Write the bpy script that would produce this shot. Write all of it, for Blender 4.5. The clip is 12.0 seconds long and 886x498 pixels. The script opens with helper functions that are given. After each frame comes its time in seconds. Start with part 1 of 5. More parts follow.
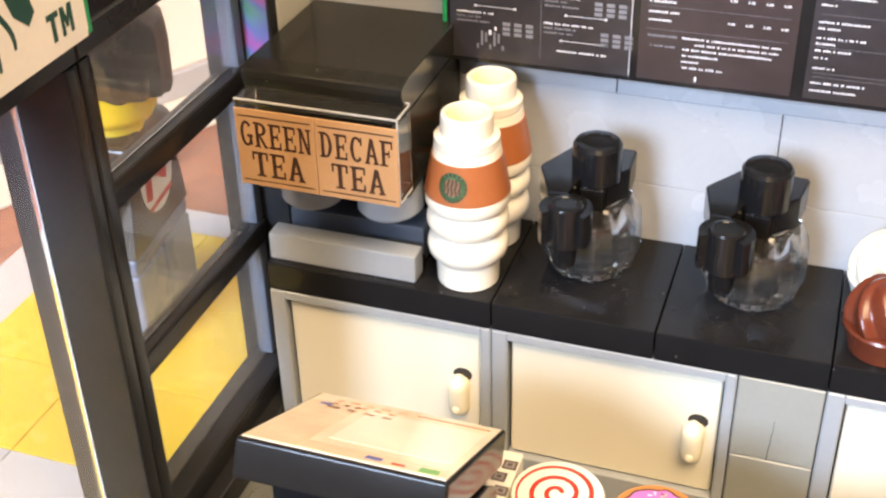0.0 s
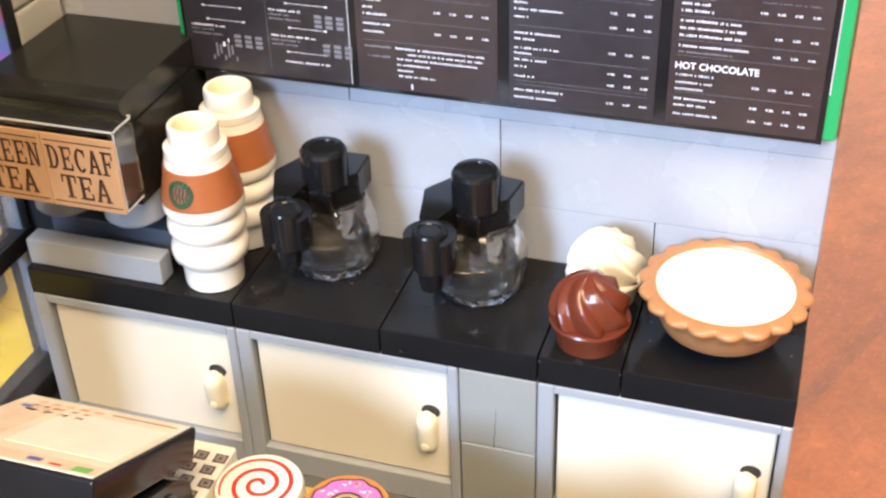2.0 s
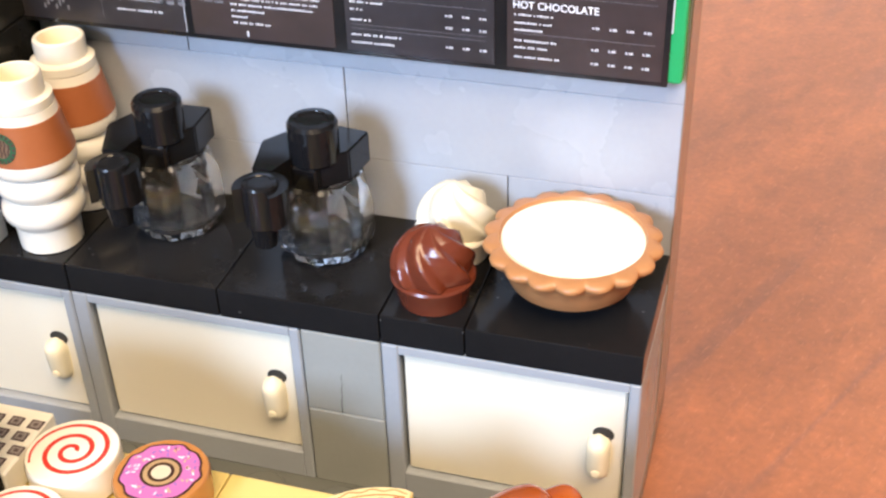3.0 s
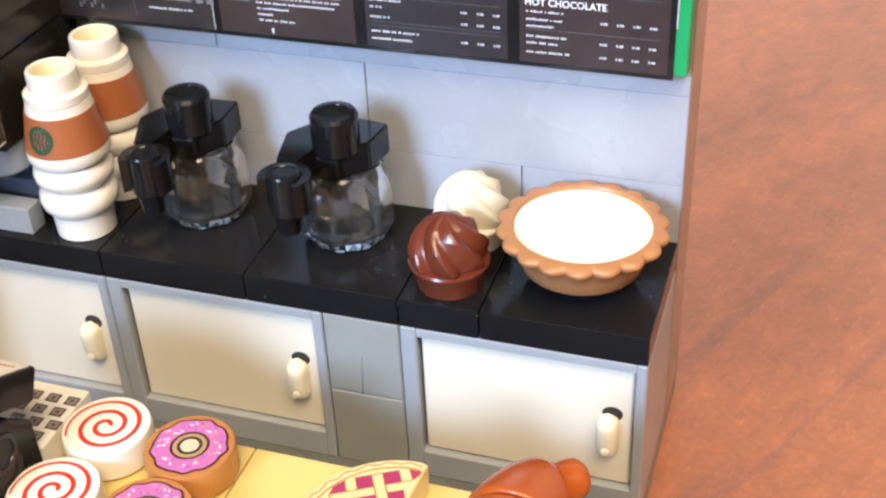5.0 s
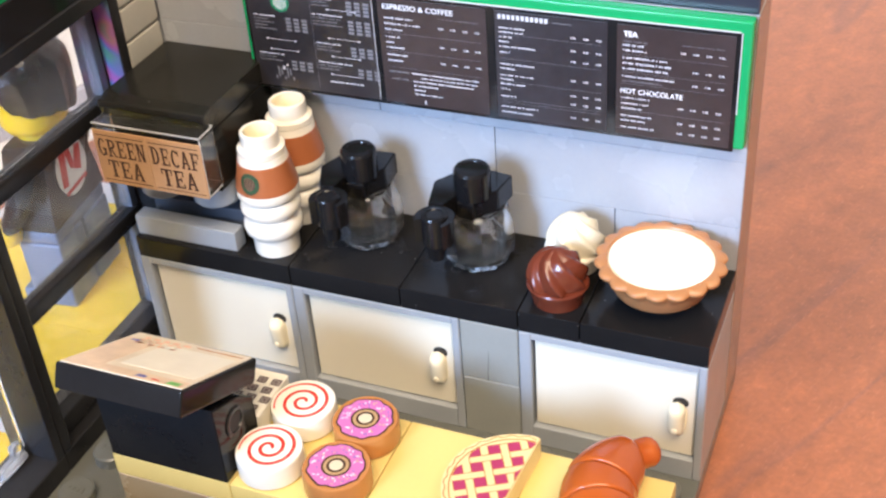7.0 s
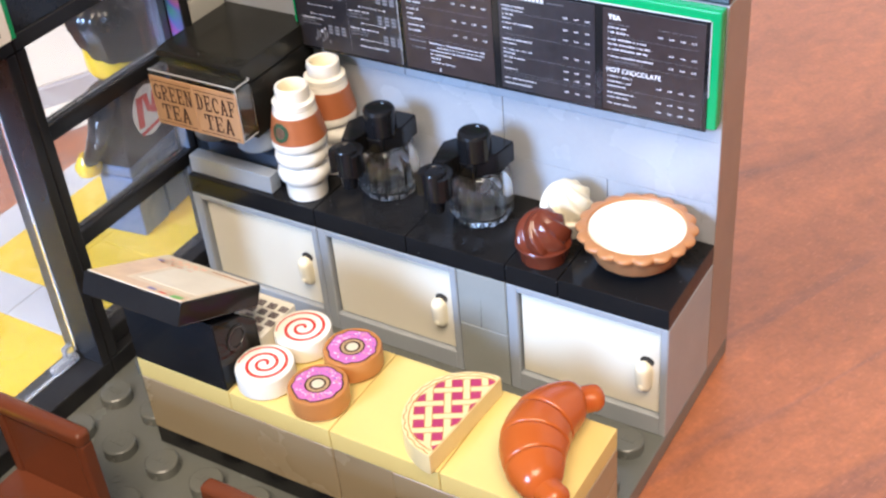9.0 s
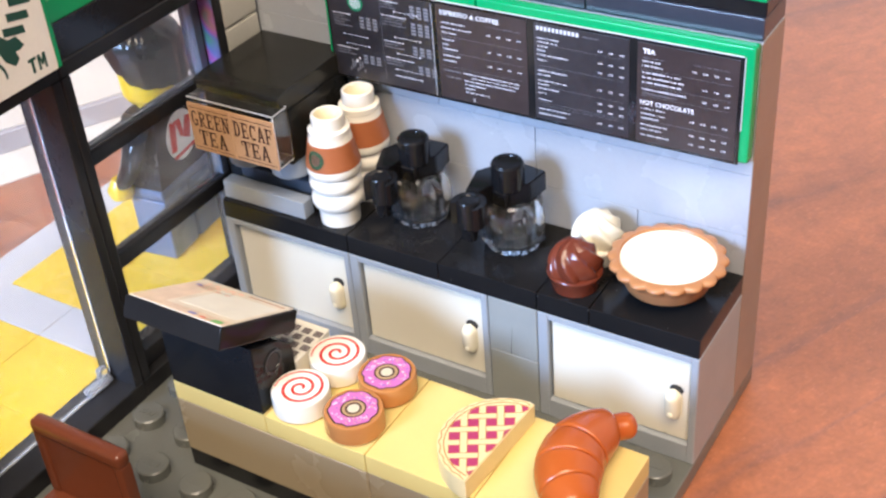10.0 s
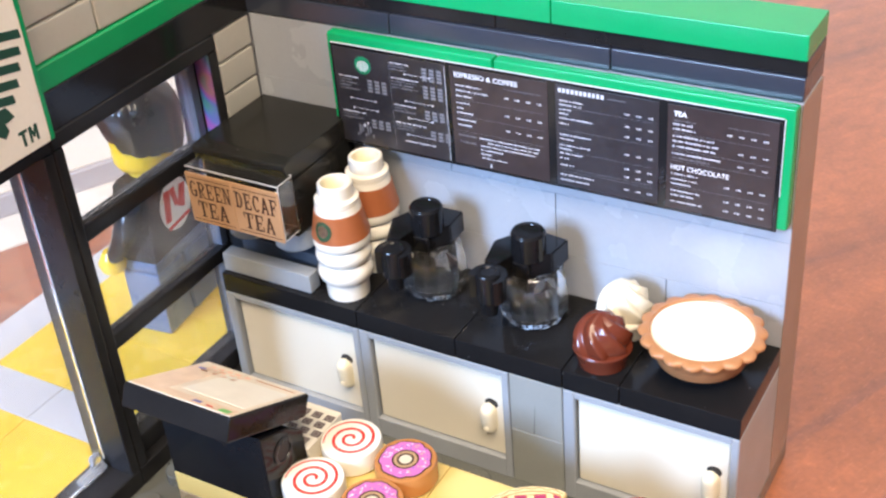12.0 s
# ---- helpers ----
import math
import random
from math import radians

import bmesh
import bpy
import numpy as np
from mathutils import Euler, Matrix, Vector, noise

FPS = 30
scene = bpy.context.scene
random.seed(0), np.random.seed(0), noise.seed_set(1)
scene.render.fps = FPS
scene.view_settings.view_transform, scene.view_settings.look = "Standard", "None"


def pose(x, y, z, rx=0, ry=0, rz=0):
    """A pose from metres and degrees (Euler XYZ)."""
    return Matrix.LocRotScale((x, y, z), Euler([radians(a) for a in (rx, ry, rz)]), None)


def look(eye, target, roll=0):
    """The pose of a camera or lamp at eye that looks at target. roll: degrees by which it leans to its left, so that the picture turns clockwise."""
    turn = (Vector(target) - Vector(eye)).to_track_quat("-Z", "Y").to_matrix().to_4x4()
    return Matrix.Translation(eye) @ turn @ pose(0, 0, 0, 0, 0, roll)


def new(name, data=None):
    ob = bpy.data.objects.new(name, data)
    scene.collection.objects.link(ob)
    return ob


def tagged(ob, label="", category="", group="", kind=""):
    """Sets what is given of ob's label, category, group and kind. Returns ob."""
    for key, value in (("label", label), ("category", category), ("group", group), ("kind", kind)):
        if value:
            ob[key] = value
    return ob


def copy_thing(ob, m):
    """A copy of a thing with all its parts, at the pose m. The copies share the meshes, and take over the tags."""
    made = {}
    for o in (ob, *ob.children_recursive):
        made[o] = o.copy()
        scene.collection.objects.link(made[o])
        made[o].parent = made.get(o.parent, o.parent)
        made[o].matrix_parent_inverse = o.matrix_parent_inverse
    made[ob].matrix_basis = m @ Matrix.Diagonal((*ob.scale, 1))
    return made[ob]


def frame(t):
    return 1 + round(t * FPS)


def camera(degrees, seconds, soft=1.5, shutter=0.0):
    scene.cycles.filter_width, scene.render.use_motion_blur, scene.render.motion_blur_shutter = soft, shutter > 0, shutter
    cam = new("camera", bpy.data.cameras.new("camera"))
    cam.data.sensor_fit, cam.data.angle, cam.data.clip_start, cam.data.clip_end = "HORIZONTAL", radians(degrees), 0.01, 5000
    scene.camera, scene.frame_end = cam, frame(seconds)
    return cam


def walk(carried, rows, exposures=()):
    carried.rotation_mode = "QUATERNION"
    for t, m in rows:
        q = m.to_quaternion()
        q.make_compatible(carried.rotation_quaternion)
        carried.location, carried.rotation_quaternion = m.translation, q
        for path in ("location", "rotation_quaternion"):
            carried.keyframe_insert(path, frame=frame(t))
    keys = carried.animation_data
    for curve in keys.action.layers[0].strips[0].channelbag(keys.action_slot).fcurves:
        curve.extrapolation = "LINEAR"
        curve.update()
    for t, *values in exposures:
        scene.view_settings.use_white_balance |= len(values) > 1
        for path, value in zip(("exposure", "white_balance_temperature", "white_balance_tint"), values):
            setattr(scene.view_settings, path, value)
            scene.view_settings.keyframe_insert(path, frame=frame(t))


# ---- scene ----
cam = camera(39, 12.0, soft=2.4)
PATH = [
    (0, (0.05278, -0.09430, 0.09298), (0.01066, 0.02411, 0.01108), -1.39),
    (0.5, (0.05510, -0.09209, 0.09302), (0.01584, 0.02617, 0.00952), -0.63),
    (1, (0.06821, -0.09154, 0.09806), (0.02467, 0.02724, 0.01745), -1.54),
    (1.5, (0.07171, -0.08992, 0.09699), (0.03077, 0.02972, 0.01632), -1.46),
    (2, (0.07734, -0.09006, 0.09730), (0.03758, 0.02772, 0.01335), -1.94),
    (2.5, (0.08778, -0.08399, 0.09216), (0.05125, 0.03501, 0.00847), -1.40),
    (3, (0.08861, -0.08368, 0.09060), (0.05147, 0.03449, 0.00600), -1.80),
    (5, (0.09142, -0.08795, 0.09247), (0.05076, 0.02910, 0.00793), -2.71),
    (5.5, (0.08913, -0.09226, 0.09719), (0.04820, 0.02466, 0.01260), -2.65),
    (6, (0.08796, -0.09487, 0.09918), (0.04390, 0.02168, 0.01566), -3.23),
    (6.5, (0.09421, -0.10604, 0.10715), (0.05001, 0.01019, 0.02327), -3.04),
    (7, (0.09791, -0.11359, 0.11991), (0.04788, -0.00271, 0.03214), -4.53),
    (7.5, (0.11313, -0.12213, 0.11865), (0.05475, -0.01446, 0.03204), -4.21),
    (7.7, (0.12268, -0.12424, 0.12861), (0.06108, -0.01968, 0.04045), -4.52),
    (9.3, (0.12457, -0.11660, 0.12477), (0.05726, -0.01581, 0.03639), -5.46),
    (9.5, (0.12350, -0.11684, 0.12546), (0.05624, -0.01560, 0.03756), -5.28),
    (10, (0.12198, -0.12072, 0.12773), (0.05384, -0.01882, 0.04128), -4.90),
    (10.5, (0.12051, -0.12253, 0.12778), (0.05374, -0.01949, 0.04161), -4.30),
    (11, (0.12182, -0.12182, 0.12786), (0.05456, -0.01924, 0.04153), -4.74),
    (11.5, (0.12034, -0.11957, 0.12659), (0.05331, -0.01619, 0.04104), -5.04),
    (12, (0.11192, -0.11469, 0.12488), (0.04475, -0.00828, 0.04325), -4.97),
]
walk(cam, [(t, look(e, g, r)) for t, e, g, r in PATH],
     [(0, 0.27, 7800, 12), (1.5, 0.24, 7200, 12), (3, -0.02, 7000, 12), (5.5, -0.13, 6600, 11), (7.5, 0.0, 6350, 12), (9.5, -0.01, 6000, 12), (12, 0.05, 6100, 12)])

# ---- world and lights ----
world = bpy.data.worlds.new("world")
scene.world = world
world.use_nodes = True
wb = world.node_tree.nodes["Background"]
wb.inputs[0].default_value = (1.0, 0.92, 0.82, 1)
wb.inputs[1].default_value = 0.25


def area_lamp(name, eye, target, sx, sy, watts, colour):
    data = bpy.data.lights.new(name, "AREA")
    data.shape, data.size, data.size_y = "RECTANGLE", sx, sy
    data.energy, data.color = watts, colour
    ob = new(name, data)
    ob.matrix_world = look(eye, target)
    return ob


WINDOW_LIGHT = area_lamp("window_light", (-0.46, -1.66, 0.78), (0.04, 0.0, 0.02), 0.54, 0.60, 70.0, (0.46, 0.66, 1.0))
CEILING_LIGHT = area_lamp("ceiling_light", (0.40, -0.66, 1.55), (0.03, 0.0, 0.0), 1.10, 1.10, 70.0, (1.0, 0.80, 0.56))

# ---- helpers for the build; sizes in millimetres ----
K = 0.001


def mat(name, colour, rough=0.22, metal=0.0, vary=0.06, scale=120.0, bump=0.02, spec=0.5, coat=0.0, smudge=0.03, sss=0.0):
    """A solid surface: colour mottled at two sizes, smudged gloss and faint relief."""
    m = bpy.data.materials.new(name)
    m.use_nodes = True
    nt = m.node_tree
    b = nt.nodes["Principled BSDF"]
    tc = nt.nodes.new("ShaderNodeTexCoord")
    n1, n2 = nt.nodes.new("ShaderNodeTexNoise"), nt.nodes.new("ShaderNodeTexNoise")
    n1.inputs["Scale"].default_value, n2.inputs["Scale"].default_value = scale, scale * 14
    n1.inputs["Detail"].default_value, n2.inputs["Detail"].default_value = 4, 3
    for n in (n1, n2):
        nt.links.new(tc.outputs["Object"], n.inputs["Vector"])
    mixv = nt.nodes.new("ShaderNodeMath")
    mixv.operation = "MULTIPLY_ADD"
    mixv.inputs[1].default_value = 0.35
    nt.links.new(n2.outputs["Fac"], mixv.inputs[0])
    nt.links.new(n1.outputs["Fac"], mixv.inputs[2])
    ramp = nt.nodes.new("ShaderNodeValToRGB")
    ramp.color_ramp.elements[0].position, ramp.color_ramp.elements[1].position = 0.4, 0.95
    ramp.color_ramp.elements[0].color = (*[c * (1 - vary) for c in colour], 1)
    ramp.color_ramp.elements[1].color = (*[min(1, c * (1 + vary)) for c in colour], 1)
    nt.links.new(mixv.outputs[0], ramp.inputs[0])
    nt.links.new(ramp.outputs[0], b.inputs["Base Color"])
    rr = nt.nodes.new("ShaderNodeMapRange")
    rr.inputs["From Min"].default_value, rr.inputs["From Max"].default_value = 0.35, 0.7
    rr.inputs["To Min"].default_value, rr.inputs["To Max"].default_value = max(0.02, rough - smudge * 0.4), rough + smudge
    nt.links.new(n1.outputs["Fac"], rr.inputs["Value"])
    nt.links.new(rr.outputs[0], b.inputs["Roughness"])
    b.inputs["Metallic"].default_value = metal
    b.inputs["Specular IOR Level"].default_value = spec
    b.inputs["Coat Weight"].default_value = coat
    if sss:
        b.inputs["Subsurface Weight"].default_value = sss
        b.inputs["Subsurface Radius"].default_value = (0.0012, 0.0010, 0.0008)
        b.inputs["Subsurface Scale"].default_value = 1.0
    if bump:
        bp = nt.nodes.new("ShaderNodeBump")
        bp.inputs["Strength"].default_value, bp.inputs["Distance"].default_value = bump, 0.0004
        nt.links.new(n2.outputs["Fac"], bp.inputs["Height"])
        nt.links.new(bp.outputs[0], b.inputs["Normal"])
    return m


def clear(name, tint=(0.97, 0.98, 0.98), rough=0.02, ior=1.5):
    m = bpy.data.materials.new(name)
    m.use_nodes = True
    b = m.node_tree.nodes["Principled BSDF"]
    b.inputs["Base Color"].default_value = (*tint, 1)
    b.inputs["Transmission Weight"].default_value = 1.0
    b.inputs["Roughness"].default_value = rough
    b.inputs["IOR"].default_value = ior
    return m


def dusty(m, specks=0.5):
    """Adds sparse pale grains of dust to a surface."""
    nt = m.node_tree
    b = nt.nodes["Principled BSDF"]
    base = b.inputs["Base Color"].links[0].from_socket
    tc = nt.nodes.new("ShaderNodeTexCoord")
    vor = nt.nodes.new("ShaderNodeTexVoronoi")
    vor.inputs["Scale"].default_value = 640
    nt.links.new(tc.outputs["Object"], vor.inputs["Vector"])
    near = nt.nodes.new("ShaderNodeMath")
    near.operation, near.inputs[1].default_value = "LESS_THAN", 0.07
    nt.links.new(vor.outputs["Distance"], near.inputs[0])
    pick = nt.nodes.new("ShaderNodeMath")
    pick.operation, pick.inputs[1].default_value = "LESS_THAN", specks
    nt.links.new(vor.outputs["Color"], pick.inputs[0])
    both = nt.nodes.new("ShaderNodeMath")
    both.operation = "MULTIPLY"
    nt.links.new(near.outputs[0], both.inputs[0])
    nt.links.new(pick.outputs[0], both.inputs[1])
    x = nt.nodes.new("ShaderNodeMix")
    x.data_type = "RGBA"
    nt.links.new(both.outputs[0], x.inputs[0])
    nt.links.new(base, x.inputs[6])
    x.inputs[7].default_value = (0.09, 0.09, 0.09, 1)
    nt.links.new(x.outputs[2], b.inputs["Base Color"])
    return m


def wood_mat():
    """Red-brown varnished wood: soft wavy dark veins, broad mottling and short fine grain."""
    m = mat("varnished_wood", (0.5, 0.2, 0.1), 0.34, 0, 0.1, 20, 0.04)
    nt = m.node_tree
    b = nt.nodes["Principled BSDF"]
    tc = nt.nodes.new("ShaderNodeTexCoord")

    def noise(scale, detail, distort, stretch=None, angle=0):
        n = nt.nodes.new("ShaderNodeTexNoise")
        n.inputs["Scale"].default_value, n.inputs["Detail"].default_value, n.inputs["Distortion"].default_value = scale, detail, distort
        if stretch:
            mp = nt.nodes.new("ShaderNodeMapping")
            mp.vector_type = "TEXTURE"
            mp.inputs["Rotation"].default_value = (0, 0, radians(angle))
            mp.inputs["Scale"].default_value = stretch
            nt.links.new(tc.outputs["Object"], mp.inputs[0])
            nt.links.new(mp.outputs[0], n.inputs["Vector"])
        else:
            nt.links.new(tc.outputs["Object"], n.inputs["Vector"])
        return n.outputs["Fac"]

    def ramp(fac, stops):
        r = nt.nodes.new("ShaderNodeValToRGB")
        cr = r.color_ramp
        cr.interpolation = "EASE"
        cr.elements[0].position, cr.elements[0].color = stops[0][0], (*stops[0][1], 1)
        cr.elements[1].position, cr.elements[1].color = stops[-1][0], (*stops[-1][1], 1)
        for p, c in stops[1:-1]:
            cr.elements.new(p).color = (*c, 1)
        nt.links.new(fac, r.inputs[0])
        return r.outputs[0]

    def mix(kind, fac, a, c):
        x = nt.nodes.new("ShaderNodeMix")
        x.data_type, x.blend_type = "RGBA", kind
        if isinstance(fac, float):
            x.inputs[0].default_value = fac
        else:
            nt.links.new(fac, x.inputs[0])
        for k, v in ((6, a), (7, c)):
            if isinstance(v, tuple):
                x.inputs[k].default_value = (*v, 1)
            else:
                nt.links.new(v, x.inputs[k])
        return x.outputs[2]
    tone = ramp(noise(9, 4, 0.4), [(0.3, (0.318, 0.103, 0.039)), (0.5, (0.386, 0.130, 0.052)), (0.72, (0.444, 0.164, 0.072))])
    one, zero = (1, 1, 1), (0, 0, 0)
    vein = ramp(noise(0.62, 4, 0.9, (0.17, 0.036, 0.1), GRAIN), [(0.40, zero), (0.445, zero), (0.466, one), (0.490, zero), (0.548, zero), (0.570, one), (0.60, zero), (0.70, zero)])
    patch = ramp(noise(14, 2, 0.0), [(0.34, zero), (0.50, one)])
    col = mix("MIX", mix("MULTIPLY", 1.0, vein, patch), tone, (0.275, 0.098, 0.052))
    soft = ramp(noise(0.9, 4, 0.4, (0.10, 0.030, 0.1), GRAIN), [(0.35, (0.62, 0.60, 0.60)), (0.55, (1, 1, 1)), (0.7, (1.12, 1.12, 1.12))])
    col = mix("MULTIPLY", 0.75, col, soft)
    col = mix("OVERLAY", 0.34, col, ramp(noise(1.0, 6, 0.3, (0.0052, 0.0030, 0.003), GRAIN), [(0.30, (0.25, 0.25, 0.25)), (0.5, (0.5, 0.5, 0.5)), (0.70, (0.78, 0.78, 0.78))]))
    flecks = ramp(noise(1.0, 3, 0.0, (0.0016, 0.00045, 0.001), GRAIN + 8), [(0.56, zero), (0.72, (0.28, 0.28, 0.28))])
    col = mix("MIX", flecks, col, (0.56, 0.23, 0.13))
    pores = ramp(noise(1.0, 3, 0.0, (0.0022, 0.0004, 0.001), GRAIN - 5), [(0.60, zero), (0.74, (0.4, 0.4, 0.4))])
    col = mix("MIX", pores, col, (0.20, 0.062, 0.032))
    col = mix("OVERLAY", 0.30, col, noise(1100, 4, 0.0))
    nt.links.new(col, b.inputs["Base Color"])
    b.inputs["Coat Weight"].default_value, b.inputs["Coat Roughness"].default_value = 0.8, 0.32
    return m


def rainbow_mat():
    """Clear moulded plastic whose stress shows as soft bands of colour."""
    m = mat("stressed_clear_plastic", (0.2, 0.22, 0.3), 0.12, 0, 0.1, 60, 0.0)
    nt = m.node_tree
    tc = nt.nodes.new("ShaderNodeTexCoord")
    n = nt.nodes.new("ShaderNodeTexNoise")
    n.inputs["Scale"].default_value, n.inputs["Detail"].default_value, n.inputs["Distortion"].default_value = 150, 1, 0.8
    nt.links.new(tc.outputs["Object"], n.inputs["Vector"])
    r = nt.nodes.new("ShaderNodeValToRGB")
    cr = r.color_ramp
    cr.elements[0].position, cr.elements[0].color = 0.25, (0.10, 0.11, 0.20, 1)
    cr.elements[1].position, cr.elements[1].color = 0.75, (0.17, 0.16, 0.24, 1)
    for p, c in ((0.36, (0.07, 0.22, 0.19, 1)), (0.44, (0.10, 0.14, 0.36, 1)), (0.52, (0.28, 0.09, 0.30, 1)), (0.60, (0.30, 0.14, 0.17, 1)), (0.67, (0.09, 0.20, 0.17, 1))):
        cr.elements.new(p).color = c
    nt.links.new(n.outputs["Fac"], r.inputs[0])
    nt.links.new(r.outputs[0], nt.nodes["Principled BSDF"].inputs["Base Color"])
    return m


RAINBOW = rainbow_mat()
GRAIN = 62
# wall-end grey, with the table's brown reflection mixed into the colour
ENDREFLECT = mat("grey_plastic_table_tint", (0.28, 0.205, 0.165), 0.14)
# cabinet grey with the shade on the column bricks mixed into it
SHADEGREY = mat("shaded_grey_plastic", (0.28, 0.29, 0.275), 0.22)
GREY = mat("bluish_grey_plastic", (0.315, 0.34, 0.37), 0.20)
WALLGREY = mat("pale_grey_plastic", (0.36, 0.378, 0.412), 0.26)
PLATEGREY = mat("pale_stone_plastic", (0.50, 0.485, 0.435), 0.25)
DARKGREY = mat("dark_grey_plastic", (0.125, 0.130, 0.120), 0.25)
BLACK = mat("black_plastic", (0.0135, 0.0135, 0.0145), 0.11, vary=0.2, spec=0.40, smudge=0.05)
TOPBLACK = mat("black_tile_plastic", (0.011, 0.011, 0.012), 0.12, vary=0.2, spec=0.18, smudge=0.03)
DULLBLACK = mat("satin_black_plastic", (0.017, 0.017, 0.016), 0.20, vary=0.2, spec=0.22, smudge=0.05)
for m in (TOPBLACK, DULLBLACK):
    dusty(m)
TILLBLACK = mat("black_till_plastic", (0.0135, 0.013, 0.0135), 0.14, vary=0.2, spec=0.16, smudge=0.03, bump=0.0)
POTBLACK = mat("black_pot_plastic", (0.009, 0.009, 0.010), 0.16, vary=0.2, spec=0.26, smudge=0.06)
STILEGREY = mat("smoky_frame_plastic", (0.085, 0.10, 0.13), 0.14, spec=0.62)
HAIRBLACK = mat("black_hair_plastic", (0.016, 0.014, 0.013), 0.2, vary=0.2, spec=0.55)
FRAMEBLACK = mat("black_frame_plastic", (0.019, 0.019, 0.021), 0.22, vary=0.2, spec=0.28, smudge=0.05, bump=0.0)
# black plate plastic whose bluish window sheen is part of the base colour
LEDGESHEEN = mat("black_plate_blue_sheen", (0.034, 0.040, 0.058), 0.16, spec=0.7)
# white cup plastic with the yellow glow of its inside as colour
CUPGLOW = mat("cup_inside_glow", (0.87, 0.80, 0.60), 0.3, vary=0.03)
WHITE = mat("white_plastic", (0.84, 0.80, 0.71), 0.24, vary=0.03)
ICING = mat("cream_swirl_plastic", (0.70, 0.655, 0.52), 0.26, vary=0.02)
HANDLECREAM = mat("cream_handle_plastic", (0.86, 0.79, 0.60), 0.25, vary=0.03)
DOORWHITE = mat("cream_door_plastic", (0.735, 0.69, 0.575), 0.28, vary=0.015, smudge=0.01)
CREAM = mat("cream_icing_plastic", (0.86, 0.83, 0.72), 0.26, vary=0.02)
GREEN = mat("bright_green_plastic", (0.008, 0.33, 0.110), 0.22)
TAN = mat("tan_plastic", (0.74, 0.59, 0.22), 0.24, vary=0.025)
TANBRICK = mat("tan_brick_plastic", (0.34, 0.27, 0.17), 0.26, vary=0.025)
BROWN = mat("reddish_brown_plastic", (0.135, 0.030, 0.015), 0.22)
CHAIRBROWN = mat("chair_brown_plastic", (0.150, 0.043, 0.020), 0.18)
ORANGE = mat("baked_orange_plastic", (0.42, 0.088, 0.013), 0.24)
CRUST = mat("pie_crust_plastic", (0.43, 0.195, 0.078), 0.36)
NOUGAT = mat("dough_brown_plastic", (0.48, 0.20, 0.06), 0.22)
YELLOW = mat("yellow_plastic", (0.90, 0.60, 0.03), 0.26)
SKIN = mat("toy_yellow_plastic", (0.90, 0.58, 0.02), 0.22)
BLUE = mat("sand_blue_plastic", (0.11, 0.155, 0.26), 0.28)
PAVE = mat("pale_pavement_plastic", (0.60, 0.59, 0.60), 0.35)
EMBLEMBROWN = mat("dull_brown_print", (0.21, 0.135, 0.085), 0.4)
KRAFT = mat("kraft_paper_print", (0.51, 0.295, 0.15), 0.45, vary=0.12, scale=200)
SLEEVE = mat("brown_cup_sleeve", (0.38, 0.122, 0.046), 0.35, vary=0.08)
INK = mat("dark_brown_ink", (0.055, 0.022, 0.012), 0.5)
MENU = mat("dark_menu_print", (0.026, 0.024, 0.029), 0.30, vary=0.5, scale=45, spec=0.75, bump=0.01)
MENUBROWN = mat("dark_brown_menu_print", (0.034, 0.024, 0.025), 0.30, vary=0.5, scale=45, spec=0.75, bump=0.01)
HEADCHALK = mat("white_heading_ink", (0.80, 0.81, 0.84), 0.45)
CHALK = mat("white_menu_ink", (0.62, 0.63, 0.67), 0.45)
DIMCHALK = mat("grey_menu_ink", (0.19, 0.19, 0.21), 0.45)
RIMTAN = mat("tan_ring_print", (0.46, 0.30, 0.15), 0.3)
RED = mat("red_print", (0.62, 0.035, 0.02), 0.4)
PINK = mat("pink_icing_print", (0.60, 0.165, 0.44), 0.3)
VIOLET = mat("violet_sprinkle_print", (0.22, 0.16, 0.50), 0.3)
HOLECREAM = mat("cream_hole_print", (0.66, 0.58, 0.42), 0.3)
MAGENTA = mat("cherry_filling_print", (0.40, 0.035, 0.12), 0.3)
PASTRY = mat("pale_pastry_print", (0.78, 0.62, 0.32), 0.3)
DARKGREEN = mat("dark_green_print", (0.006, 0.060, 0.040), 0.35)
CUPGREEN = mat("cup_emblem_green_print", (0.030, 0.125, 0.062), 0.28)
LOGOGREEN = mat("emblem_green_print", (0.010, 0.22, 0.10), 0.35)
SIGNWHITE = mat("cream_sign_plastic", (0.85, 0.83, 0.77), 0.3)
SCREEN = mat("till_screen_print", (0.90, 0.80, 0.66), 0.12, vary=0.12, scale=240)
PEACH = mat("peach_print", (0.80, 0.42, 0.26), 0.3)
PRINTGREEN = mat("green_print", (0.20, 0.50, 0.16), 0.3)
PRINTBLUE = mat("blue_print", (0.12, 0.14, 0.42), 0.3)
PALEPEACH = mat("pale_peach_print", (0.88, 0.69, 0.53), 0.16, vary=0.15, scale=300)
SCREENGLARE = mat("pale_screen_glare", (0.95, 0.91, 0.82), 0.14, vary=0.06, scale=240)
KEYGREY = mat("grey_key_print", (0.30, 0.26, 0.25), 0.35)
KEYDARK = mat("key_print", (0.10, 0.07, 0.07), 0.35)
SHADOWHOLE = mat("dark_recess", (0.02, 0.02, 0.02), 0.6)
LIGHTTILE = mat("pale_sprinkle_print", (0.92, 0.80, 0.82), 0.3)
PANE = clear("window_pane_plastic", (0.95, 0.97, 1.0), 0.01, 1.5)
PANE.node_tree.nodes["Principled BSDF"].inputs["Transmission Weight"].default_value = 0.93
HOLDER = clear("clear_holder_plastic", (0.98, 0.98, 0.97), 0.03, 1.45)
